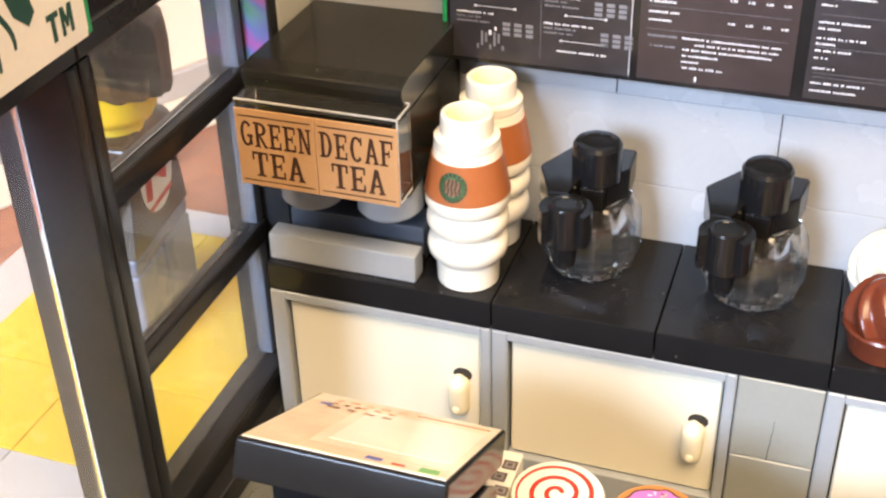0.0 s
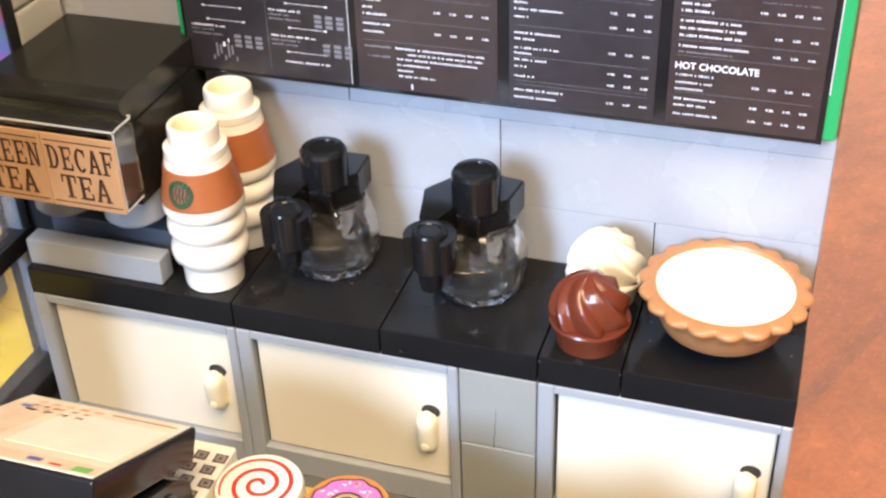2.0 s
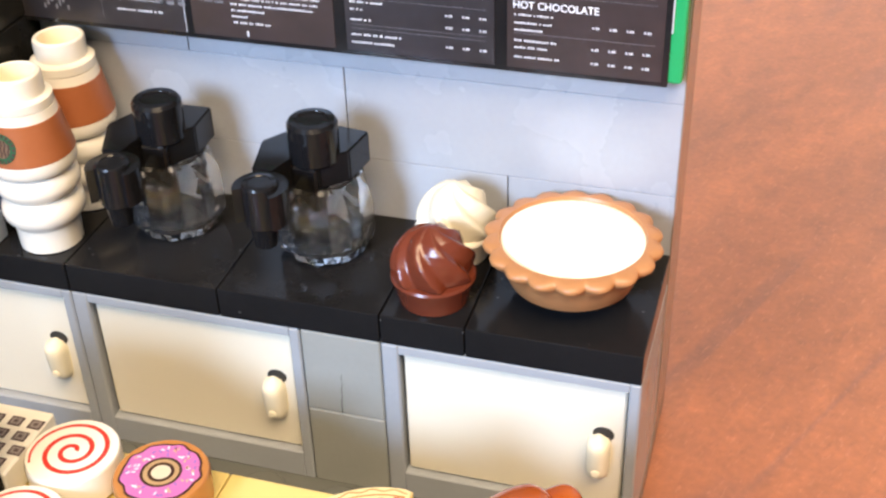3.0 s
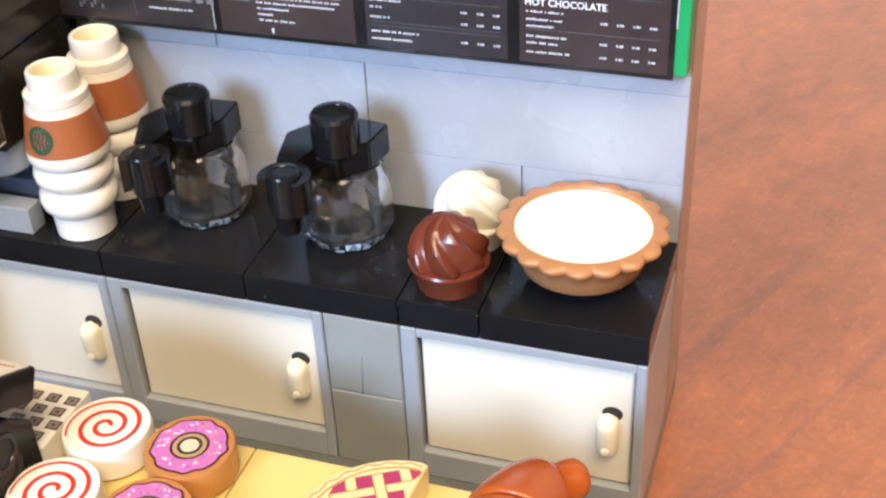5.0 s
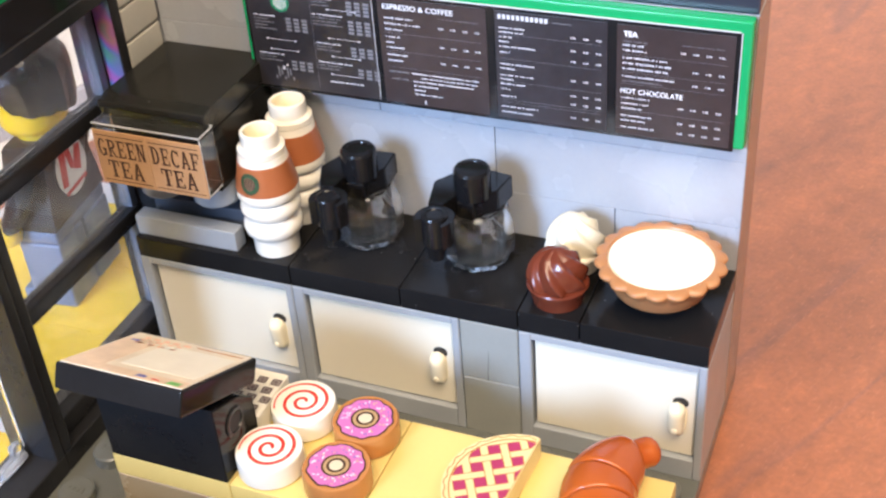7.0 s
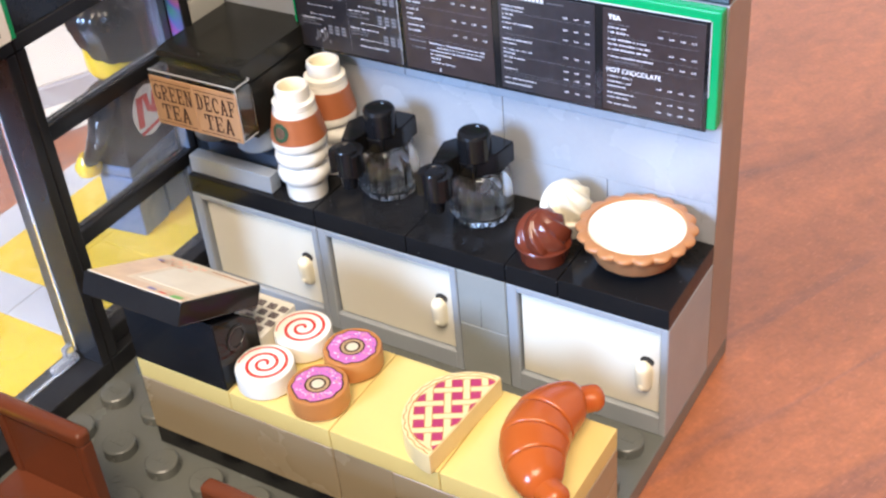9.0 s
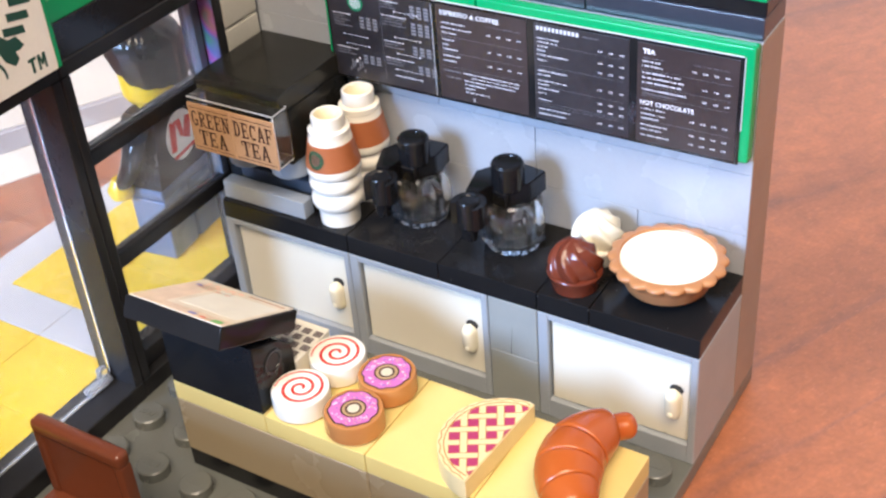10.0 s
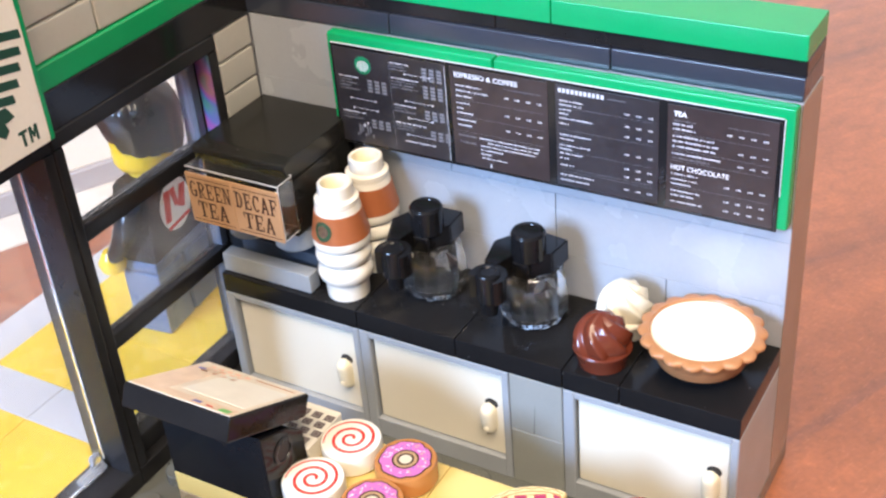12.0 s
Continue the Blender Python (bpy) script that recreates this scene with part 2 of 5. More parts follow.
HOLDER.node_tree.nodes["Principled BSDF"].inputs["Transmission Weight"].default_value = 0.985
JARGLASS = clear("jar_plastic", (0.985, 0.995, 1.0), 0.0, 1.5)
JARGLASS.node_tree.nodes["Principled BSDF"].inputs["Transmission Weight"].default_value = 0.985
# pale plastic for strips that stand in for light caught on clear edges
EDGEGLINT = clear("clear_edge_glint", (0.95, 0.97, 1.0), 0.15, 1.45)
EDGEGLINT.node_tree.nodes["Principled BSDF"].inputs["Transmission Weight"].default_value = 0.55
LUGCLEAR = clear("clear_lug_plastic", (0.94, 0.96, 1.0), 0.06, 1.45)
LUGCLEAR.node_tree.nodes["Principled BSDF"].inputs["Transmission Weight"].default_value = 0.84
COFFEE = mat("dark_coffee_plastic", (0.010, 0.006, 0.004), 0.2)
WOOD = wood_mat()
ROOMWALL = mat("room_paint", (0.185, 0.175, 0.17), 0.8, scale=3, bump=0.05)
REFLECTORPAINT = mat("pale_reflector_paint", (0.80, 0.71, 0.62), 0.8, scale=3, bump=0.05)
ROOMFLOOR = mat("room_carpet", (0.22, 0.19, 0.16), 0.95, scale=8, bump=0.1)
PAPER = mat("cream_paper", (0.71, 0.65, 0.57), 0.6, scale=40)
CARDGREY = mat("grey_card_edge", (0.42, 0.40, 0.42), 0.6)


def finish(name, bm, material, sharp=32):
    """One mesh from a bmesh; its shading follows the larger faces, so that flat faces stay flat beside rounded edges."""
    me = bpy.data.meshes.new(name)
    bmesh.ops.recalc_face_normals(bm, faces=bm.faces)
    limit = radians(sharp)
    bm.normal_update()
    bm.faces.index_update()
    weight = [f.normal * f.calc_area() for f in bm.faces]
    for f in bm.faces:
        f.smooth = True
    for e in bm.edges:
        e.smooth = len(e.link_faces) == 2 and e.calc_face_angle(0.0) <= limit
    shade = {}
    for v in bm.verts:
        left = set(v.link_faces)
        while left:
            fan, todo = [], [left.pop()]
            while todo:
                f = todo.pop()
                fan.append(f)
                for e in f.edges:
                    if e.smooth and v in e.verts:
                        for g in e.link_faces:
                            if g in left:
                                left.remove(g)
                                todo.append(g)
            total = sum((weight[f.index] for f in fan), Vector())
            if total.length < 1e-12:
                total = fan[0].normal
            total = total.normalized()
            for f in fan:
                shade[f.index, v] = total
    loops = [shade[f.index, q.vert] for f in bm.faces for q in f.loops]
    bmesh.ops.scale(bm, vec=(K, K, K), verts=bm.verts)
    bm.to_mesh(me)
    bm.free()
    me.normals_split_custom_set(loops)
    for m in (material if isinstance(material, (list, tuple)) else (material,)):
        me.materials.append(m)
    return me


def part(name, bm, material, parent, label="", sharp=32):
    ob = new(name, finish(name, bm, material, sharp) if isinstance(bm, bmesh.types.BMesh) else bm)
    ob.parent = parent
    return tagged(ob, label)


def thing(name, label, category, group="", kind="", at=(0, 0, 0), turn=0):
    ob = new(name)
    ob.empty_display_size = 0.004
    ob.matrix_basis = pose(at[0] * K, at[1] * K, at[2] * K, 0, 0, turn)
    return tagged(ob, label, category, group, kind)


def solo(name, bm, material, label, category, group="", kind="", at=(0, 0, 0), turn=0, sharp=32):
    ob = new(name, finish(name, bm, material, sharp))
    ob.matrix_basis = pose(at[0] * K, at[1] * K, at[2] * K, 0, 0, turn)
    return tagged(ob, label, category, group, kind)


def box(bm, x0, x1, y0, y1, z0, z1, bev=0.14, seg=1, mi=0):
    vs = [bm.verts.new((x, y, z)) for z in (z0, z1) for y in (y0, y1) for x in (x0, x1)]
    fs = [bm.faces.new([vs[i] for i in q]) for q in ((0, 2, 3, 1), (4, 5, 7, 6), (0, 1, 5, 4), (2, 6, 7, 3), (0, 4, 6, 2), (1, 3, 7, 5))]
    for f in fs:
        f.material_index = mi
    if bev:
        es = list({e for f in fs for e in f.edges})
        bmesh.ops.bevel(bm, geom=es, offset=bev, segments=seg, affect="EDGES", profile=0.5, material=mi)
    return vs


def boxed(x0, x1, y0, y1, z0, z1, bev=0.14, seg=1):
    bm = bmesh.new()
    box(bm, x0, x1, y0, y1, z0, z1, bev, seg)
    return bm


def lathe(bm, prof, cx=0, cy=0, seg=40, wob=None, mi=0, cap0=True, cap1=True):
    """prof: rows of radius and height. wob(angle, height, radius) gives the radius."""
    rings = []
    for r, z in prof:
        ring = []
        for k in range(seg):
            a = 2 * math.pi * k / seg
            rr = wob(a, z, r) if wob else r
            ring.append(bm.verts.new((cx + rr * math.cos(a), cy + rr * math.sin(a), z)))
        rings.append(ring)
    for a, b in zip(rings, rings[1:]):
        for k in range(seg):
            f = bm.faces.new((a[k], a[(k + 1) % seg], b[(k + 1) % seg], b[k]))
            f.material_index = mi
    if cap0:
        bm.faces.new(rings[0][::-1]).material_index = mi
    if cap1:
        bm.faces.new(rings[-1]).material_index = mi
    return rings


def turned(prof, cx=0, cy=0, seg=40, wob=None, cap0=True, cap1=True):
    bm = bmesh.new()
    lathe(bm, prof, cx, cy, seg, wob, 0, cap0, cap1)
    return bm


def rod(r, z0, z1, bev=0.2):
    return [(r - bev, z0), (r, z0 + bev), (r, z1 - bev), (r - bev, z1)]


def slab(bm, pts, y0, y1, plane="xz", mi=0):
    """A flat piece: the outline pts pushed from y0 to y1 across the plane."""
    def put(u, v, w):
        return (u, w, v) if plane == "xz" else (u, v, w) if plane == "xy" else (w, u, v)
    a = [bm.verts.new(put(u, v, y0)) for u, v in pts]
    b = [bm.verts.new(put(u, v, y1)) for u, v in pts]
    n = len(pts)
    fs = [bm.faces.new(a[::-1]), bm.faces.new(b)]
    fs += [bm.faces.new((a[i], a[(i + 1) % n], b[(i + 1) % n], b[i])) for i in range(n)]
    for f in fs:
        f.material_index = mi


def ring_pts(r, n=40, cx=0, cy=0, wob=None, a0=0, a1=2 * math.pi, end=False):
    m = n if not end else n - 1
    return [(cx + (wob(a0 + (a1 - a0) * k / m) if wob else r) * math.cos(a0 + (a1 - a0) * k / m),
             cy + (wob(a0 + (a1 - a0) * k / m) if wob else r) * math.sin(a0 + (a1 - a0) * k / m)) for k in range(n)]


def ribbon(bm, line, width, z, thick=0.04):
    """A printed line along points of a plane, at the height z."""
    n = len(line)
    L, R = [], []
    for i, (x, y) in enumerate(line):
        xa, ya = line[max(0, i - 1)]
        xb, yb = line[min(n - 1, i + 1)]
        d = math.hypot(xb - xa, yb - ya) or 1
        w = width(i / (n - 1)) / 2 if callable(width) else width / 2
        nx, ny = -(yb - ya) / d * w, (xb - xa) / d * w
        L.append(bm.verts.new((x + nx, y + ny, z + thick)))
        R.append(bm.verts.new((x - nx, y - ny, z + thick)))
    for i in range(n - 1):
        bm.faces.new((L[i], R[i], R[i + 1], L[i + 1]))


def ringband(bm, outer, inner, z0, z1):
    """A closed flat ring between two outlines of as many points."""
    n = len(outer)
    ro = [[bm.verts.new((x, y, z)) for x, y in outer] for z in (z0, z1)]
    ri = [[bm.verts.new((x, y, z)) for x, y in inner] for z in (z0, z1)]
    for i in range(n):
        j = (i + 1) % n
        bm.faces.new((ro[1][i], ro[1][j], ri[1][j], ri[1][i]))
        bm.faces.new((ro[0][j], ro[0][i], ri[0][i], ri[0][j]))
        bm.faces.new((ro[0][i], ro[0][j], ro[1][j], ro[1][i]))
        bm.faces.new((ri[0][j], ri[0][i], ri[1][i], ri[1][j]))


def lettering(text, x0, x1, z0, z1, y, material, parent, name="lettering", bold=0.012):
    """Raised print that fills a rectangle of a wall plane that faces -y."""
    cu = bpy.data.curves.new(name, "FONT")
    cu.body, cu.size, cu.extrude, cu.offset, cu.resolution_u = text, 1.0, 0.0, bold, 3
    tmp = new("lettering_source", cu)
    me = bpy.data.meshes.new_from_object(tmp.evaluated_get(bpy.context.evaluated_depsgraph_get()))
    bpy.data.objects.remove(tmp)
    co = np.array([v.co[:] for v in me.vertices])
    lo, hi = co.min(0), co.max(0)
    for v in me.vertices:
        u = x0 + (v.co.x - lo[0]) / (hi[0] - lo[0]) * (x1 - x0)
        w = z0 + (v.co.y - lo[1]) / (hi[1] - lo[1]) * (z1 - z0)
        v.co = Vector((u, y, w)) * K
    me.materials.clear()
    me.materials.append(material)
    return part(name, me, material, parent)

# ---- room and table ----
R0, R1, S0, S1, ZF, ZC = -1700, 1700, -1700, 880, -753, 1650


def room():
    solo("floor_room", boxed(R0, R1, S0, S1, ZF - 20, ZF, 0), ROOMFLOOR, "brown carpeted room floor under the table", "floor", kind="structure")
    solo("ceiling", boxed(R0, R1, S0, S1, ZC, ZC + 20, 0), ROOMWALL, "plain painted ceiling above the table", "ceiling", kind="structure")
    # never in view: set near and pale to brighten reflections in the table
    solo("reflector_wall", boxed(R0, R1, S1, S1 + 60, ZF, ZC, 0), REFLECTORPAINT, "unseen pale wall added for its reflection in the table", "wall", kind="structure")
    solo("wall_east", boxed(R1, R1 + 60, S0, S1, ZF, ZC, 0), ROOMWALL, "plain painted wall beside the table", "wall", kind="structure")
    solo("wall_west", boxed(R0 - 60, R0, S0, S1, ZF, ZC, 0), ROOMWALL, "plain painted wall beside the table", "wall", kind="structure")
    bm = bmesh.new()
    box(bm, R0, -780, S0 - 60, S0, ZF, ZC, 0)
    box(bm, -100, R1, S0 - 60, S0, ZF, ZC, 0)
    box(bm, -780, -100, S0 - 60, S0, ZF, 480, 0)
    box(bm, -780, -100, S0 - 60, S0, 1240, ZC, 0)
    solo("wall_south", bm, ROOMWALL, "plain painted wall with one open window", "wall", kind="structure")


def table():
    t = thing("wooden_table", "reddish-brown varnished wooden table with dark wavy grain", "table", at=(0, 0, -3.2))
    part("tabletop", boxed(-620, 560, -480, 520, -30, 0, 3, 2), WOOD, t)
    for x in (-580, 520):
        for y in (-440, 480):
            part("leg", boxed(x - 30, x + 30, y - 30, y + 30, ZF + 3.2, -30.5, 2), WOOD, t)


room()
table()


def paper_stack():
    t = thing("paper_stack", "cream paper sheet under a pale grey card box on the table", "papers", at=(-118, 66, -3.2), turn=-28)
    part("sheet", boxed(-70, 62, -45, 60, 0, 0.4, 0.05), PAPER, t)
    part("box", boxed(-70, 50, -33, 60, 0.4, 5.2, 0.3), CARDGREY, t)
    part("cover", boxed(-70, 49, -32, 60, 5.2, 5.7, 0.1), PAPER, t, "cream paper cover")


paper_stack()

# ---- base plate of the shop with its studs, and the pavement outside ----
floor = solo("floor", boxed(-8, 80, -80, 24.2, -3.2, 0, 0.15), DARKGREY, "dark grey studded plastic base plate of a toy shop", "base plate", kind="structure")

pave = solo("pavement", boxed(-52, -8.1, -104, 40, -3.2, -0.4, 0.15), PAVE, "pale grey plastic pavement plate outside the shop window", "pavement", kind="structure")
# ---- back wall of bricks ----
wall_b = solo("wall_back", boxed(-7.8, 79.8, 16.6, 23.7, 0, 57.4, 0), WALLGREY, "pale grey plastic brick wall behind the counter", "wall", kind="structure")
# ---- left wall: corner plates, windows and beam ----
wall_l = solo("wall_left", boxed(-7.8, -0.6, 8.4, 16, 0, 57.4, 0), WALLGREY, "pale grey stacked plates beside the shop window", "wall", kind="structure")
beam = solo("beam", boxed(-8, 0, -56, 15.9, 57.6, 62.77, 0.15), BLACK, "glossy black beam above the shop windows", "beam", kind="structure")
def window(name, y0, y1, bars, label):
    w = thing(name, label, "window", kind="structure")
    part("window_sill", boxed(-8, 0, y0, y1, 0, 3.2, 0.15), FRAMEBLACK, w)
    part("head_rail", boxed(-8, 0, y0, y1, 55.2, 57.57, 0.2), FRAMEBLACK, w)
    part("jamb", boxed(-8, 0, y0, y0 + 1.7, 3.22, 55.18, 0.25, 2), FRAMEBLACK, w)
    part("jamb", boxed(-8, 0, y1 - 1.7, y1, 3.22, 55.18, 0.25, 2), FRAMEBLACK, w)
    if bars:
        part("bottom_rail", boxed(-6.4, -1.6, y0 + 1.7, y1 - 1.7, 3.2, 6.4, 0.35, 2), FRAMEBLACK, w)
        for z in (21.2, 39.1):
            part("glazing_bar", boxed(-5.6, -2.6, y0 + 1.7, y1 - 1.7, z, z + 2.6, 0.5, 2), FRAMEBLACK, w)
        for z0, z1 in ((6.4, 21.2), (23.8, 39.1), (41.7, 55.2)):
            part("pane", boxed(-4.5, -3.7, y0 + 1.72, y1 - 1.72, z0, z1, 0.05), PANE, w).visible_shadow = False
        part("stile", boxed(-5.4, -3.0, y0 + 1.72, y0 + 3.32, 6.4, 55.2, 0.35, 2), FRAMEBLACK, w)
        part("pane_flange", boxed(-2.95, -0.25, y1 - 1.86, y1 - 1.705, 41.9, 55.1, 0.06), RAINBOW, w, "clear pane flange with rainbow sheen")
        part("stile", boxed(-5.4, -3.0, y1 - 3.4, y1 - 1.8, 6.4, 55.2, 0.35, 2), STILEGREY, w, "smoky grey upright edge")
    else:
        bm = bmesh.new()
        slab(bm, [(y0 + 2, 3.4), (y1 - 3.2, 3.4), (y1 - 2.3, 3.8), (y1 - 1.9, 4.8), (y1 - 1.9, 55), (y0 + 2, 55)], -5.7, -4.9, "yz")
        part("pane", bm, PANE, w).visible_shadow = False
        # pale strips drawn in for the gleam along the pane's side and foot
        part("pane_glint", boxed(-5.75, -4.85, y1 - 1.88, y1 - 1.72, 4.8, 55, 0.05), EDGEGLINT, w, "pale strip for the light caught along the pane edge")
        part("pane_glint", boxed(-4.88, -4.7, y0 + 2, y1 - 3.0, 3.22, 3.5, 0.04), EDGEGLINT, w, "pale strip for the light caught along the pane edge")
        bm = bmesh.new()
        box(bm, -6.4, -4.2, y1 - 7.0, y1 - 2.0, 3.25, 4.5, 0.45, 2)
        box(bm, -6.2, -4.6, y1 - 4.2, y1 - 2.2, 4.5, 6.6, 0.6, 3)
        part("hinge_lug", bm, LUGCLEAR, w, "clear plastic corner lug")
    return w


window("window_1", -24, 8, True, "glossy black three-light toy window with clear panes")
window("window_2", -56, -24.05, False, "glossy black toy window with one clear plastic pane")
# unseen low wall, added to keep window light off the counter front
solo("shade_wall", boxed(-8, 80, -80, -72, 0, 35, 0.2), PLATEGREY, "unseen low grey wall added to shade the counter front", "wall", kind="structure")

# ---- cabinets and worktop ----


def cabinet(x):
    c = thing("cabinet", "pale grey toy cabinet with a closed cream door", "cabinet", "cabinets along the back wall", at=(x, 0, 0))
    part("side_panel", boxed(0.04, 1.7, 0, 15.96, 0, 19.16, 0.16), GREY, c)
    part("side_panel", boxed(22.9, 23.96, 0, 15.96, 0, 19.16, 0.16), GREY, c)
    part("bottom_rail", boxed(1.65, 22.95, 0.03, 15.9, 0, 3.3, 0.12), GREY, c)
    part("top_rail", boxed(1.65, 22.95, 0.03, 15.9, 18.1, 19.14, 0.12), GREY, c)
    part("back_panel", boxed(1.65, 22.95, 14.6, 15.94, 3.3, 18.1, 0), GREY, c)
    bm = bmesh.new()
    box(bm, 1.95, 22.7, 0.75, 2.0, 3.45, 17.95, 0.18)
    d = part("door", bm, DOORWHITE, c, "cream door panel")
    bm = turned([(1.0, -0.35), (1.0, 0.02)], seg=24)
    for v in bm.verts:
        v.co = Vector((v.co.x + 20.8, 0.74 + v.co.z * 0.2, v.co.y * 0.8 + 12.3))
    part("finger_hole", bm, SHADOWHOLE, d, "dark half-round finger hole")
    bm = bmesh.new()
    rings = []
    for k in range(15):
        s = k / 14
        z = 7.1 + 5.2 * s
        half = 1.0 * math.sqrt(max(0.0, 1 - (2 * abs(s - 0.5)) ** 5)) + 0.12
        depth = (1.2 + 0.7 * s) * math.sqrt(max(0.03, 1 - (2 * abs(s - 0.5)) ** 6))
        rings.append([bm.verts.new((20.45 + half * math.cos(a) , 0.76 - depth * max(0.0, math.sin(a)) ** 0.6, z)) for a in [math.pi * q / 10 for q in range(11)]])
    for a, b in zip(rings, rings[1:]):
        for q in range(10):
            bm.faces.new((a[q], a[q + 1], b[q + 1], b[q]))
        bm.faces.new((a[10], a[0], b[0], b[10]))
    bm.faces.new(rings[0])
    bm.faces.new(rings[-1][::-1])
    part("handle", bm, HANDLECREAM, d, "cream moulded handle", sharp=50)
    bm = turned([(0.42, 0), (0.42, 0.12), (0.3, 0.2)], seg=16)
    for v in bm.verts:
        v.co = Vector((v.co.x + 20.45, -0.62 - v.co.z, v.co.y + 8.5))
    part("handle_dimple", bm, HANDLECREAM, d)
    return c


first_cabinet = cabinet(0)
for x in (24, 56):
    copy_thing(first_cabinet, pose(x * K, 0, 0))

for z, label in ((0, "pale grey toy brick between two cabinets"), (9.6, "cracked pale grey toy brick between two cabinets")):
    b = thing("brick_column", label, "brick", "bricks between the cabinets", at=(48, 0, z))
    part("body", boxed(0.08, 7.92, 0.05, 15.9, 0.02, 9.56, 0.14), SHADEGREY, b)
    if z:
        bm = bmesh.new()
        ribbon(bm, [(3.6 + 0.05 * math.sin(k * 1.9) + 0.03 * k, 0.1 + 0.5 * k) for k in range(11)], lambda s: 0.10 * (1 - 0.7 * s), 0, 0.0)
        for v in bm.verts:
            v.co = Vector((v.co.x, 0.03, v.co.y))
        part("crack", bm, SHADOWHOLE, b, "thin dark crack")

top = thing("worktop", "glossy black smooth tile worktop on the cabinets", "worktop")
for a, b in ((0, 24), (24, 40), (40, 56), (56, 64), (64, 80)):
    part("tile", boxed(a + 0.05, b - 0.05, 0.02, 15.95, 19.2, 22.4, 0.16, 2), TOPBLACK, top)

# ---- menu board ----


def menu_board():
    m = thing("menu_board", "dark four-panel cafe menu board in a bright green frame", "menu board")
    for a, b in ((14.6, 40.5), (40.5, 79.85)):
        part("frame_tile", boxed(a + 0.04, b - 0.04, 14.0, 16.0, 41.2, 57.7, 0.45, 2), GREEN, m, "bright green frame tile")
    Y = 14.0
    part("board", boxed(15.3, 78.55, Y - 0.22, Y - 0.004, 41.0, 56.3, 0.1, 2), BLACK, m, "black board backing")
    part("board_edge", boxed(15.4, 78.45, Y - 0.2, Y - 0.02, 56.31, 56.43, 0.03), CHALK, m, "thin pale board edge")
    part("board_edge", boxed(78.56, 78.68, Y - 0.2, Y - 0.02, 46.0, 56.3, 0.03), CHALK, m, "thin pale board edge")
    Y -= 0.24
    panels = ((15.7, 33.5, MENU), (34.2, 48.35, MENUBROWN), (49.5, 63.3, MENU), (64.45, 78.0, MENUBROWN))
    rnd = random.Random(5)
    for i, (a, b, ma) in enumerate(panels):
        p = part("menu_panel", boxed(a, b, Y - 0.06, Y + 0.02, 41.5, 55.9, 0), ma, m)
        yy = Y - 0.09
        ink, dim = bmesh.new(), bmesh.new()

        def bar(bm, x0, x1, z, h):
            bm.faces.new([bm.verts.new(q) for q in ((x0, yy, z), (x1, yy, z), (x1, yy, z + h), (x0, yy, z + h))])

        def words(bm, x0, x1, z, h=0.2):
            """One line of print too small to read: letter-sized bars with gaps for the words."""
            x = x0
            while x < x1 - 0.1:
                w = min(rnd.uniform(0.10, 0.24), x1 - x)
                bar(bm, x, x + w, z - h / 2, h * rnd.uniform(0.6, 0.95))
                x += w + (0.05 if rnd.random() < 0.82 else 0.22)

        def prices(x0, x1, n, *rows):
            for z in rows:
                for k in range(n):
                    c = x0 + (x1 - x0) * k / (n - 1)
                    for o, w in ((-0.30, 0.13), (-0.12, 0.05), (-0.02, 0.14), (0.16, 0.14)):
                        bar(ink, c + o, c + o + w, z - 0.11, 0.22 if w > 0.1 else 0.08)

        def rules(*rows):
            for z in rows:
                bar(dim, a + 0.6, b - 0.7, z, 0.035)

        def arrow(x0, x1, z):
            bar(ink, x0, x1, z, 0.06)
            for x in (x0, x1):
                bar(ink, x - 0.14, x + 0.14, z - 0.08, 0.22)
        if i == 0:
            blocks = ((16.4, 3.2, 51.7, 5, 21.0, 51.3), (25.0, 4.2, 52.7, 4, 29.9, 51.9), (25.0, 3.0, 54.9, 3, 29.9, 54.5), (16.4, 3.8, 46.3, 3, 21.0, 45.2), (25.1, 3.5, 48.7, 3, 29.9, 48.2), (25.1, 4.8, 46.0, 3, 30.6, 45.2))
            for x, w, z, n, px, pz in blocks:
                words(ink, x, x + w, z, 0.24)
                for k in range(1, n):
                    words(dim, x, x + w * rnd.uniform(0.6, 1.0), z - k * 0.46, 0.22)
                for k in range(3):
                    for q in range(4 if pz > 48.5 and px < 30 else 3):
                        bar(dim, px + k * 1.15, px + k * 1.15 + 0.75, pz - q * 0.5, 0.36)
            words(ink, 26.4, 31.2, 43.3, 0.26)
            for x0, x1, z in ((27.2, 31.0, 53.45), (18.0, 22.0, 48.4), (18.3, 22.2, 46.95), (27.0, 31.2, 49.45), (27.2, 31.0, 46.9), (26.8, 31.2, 44.3)):
                arrow(x0, x1, z)
            bm = bmesh.new()
            slab(bm, ring_pts(1.3, 32, 20.5, 53.7), yy - 0.02, yy + 0.02)
            part("emblem", bm, LOGOGREEN, p, "round green emblem")
            bm = bmesh.new()
            for k in range(-3, 4):
                c = 20.5 + k * 0.27
                h = math.sqrt(0.9 - (k * 0.27) ** 2)
                slab(bm, [(c - 0.07, 53.7 - h), (c + 0.07, 53.7 - h), (c + 0.09, 53.7 + h * 0.7), (c - 0.05, 53.7 + h * 0.7)], yy - 0.04, yy - 0.01)
            part("emblem_mark", bm, CHALK, p, "pale strokes of the emblem")
            bar(dim, 24.75, 24.79, 42.2, 12.8)
            bar(ink, b - 0.1, b - 0.03, 41.6, 14.0)
            for k in range(7):
                x = 18.4 + 0.42 * k
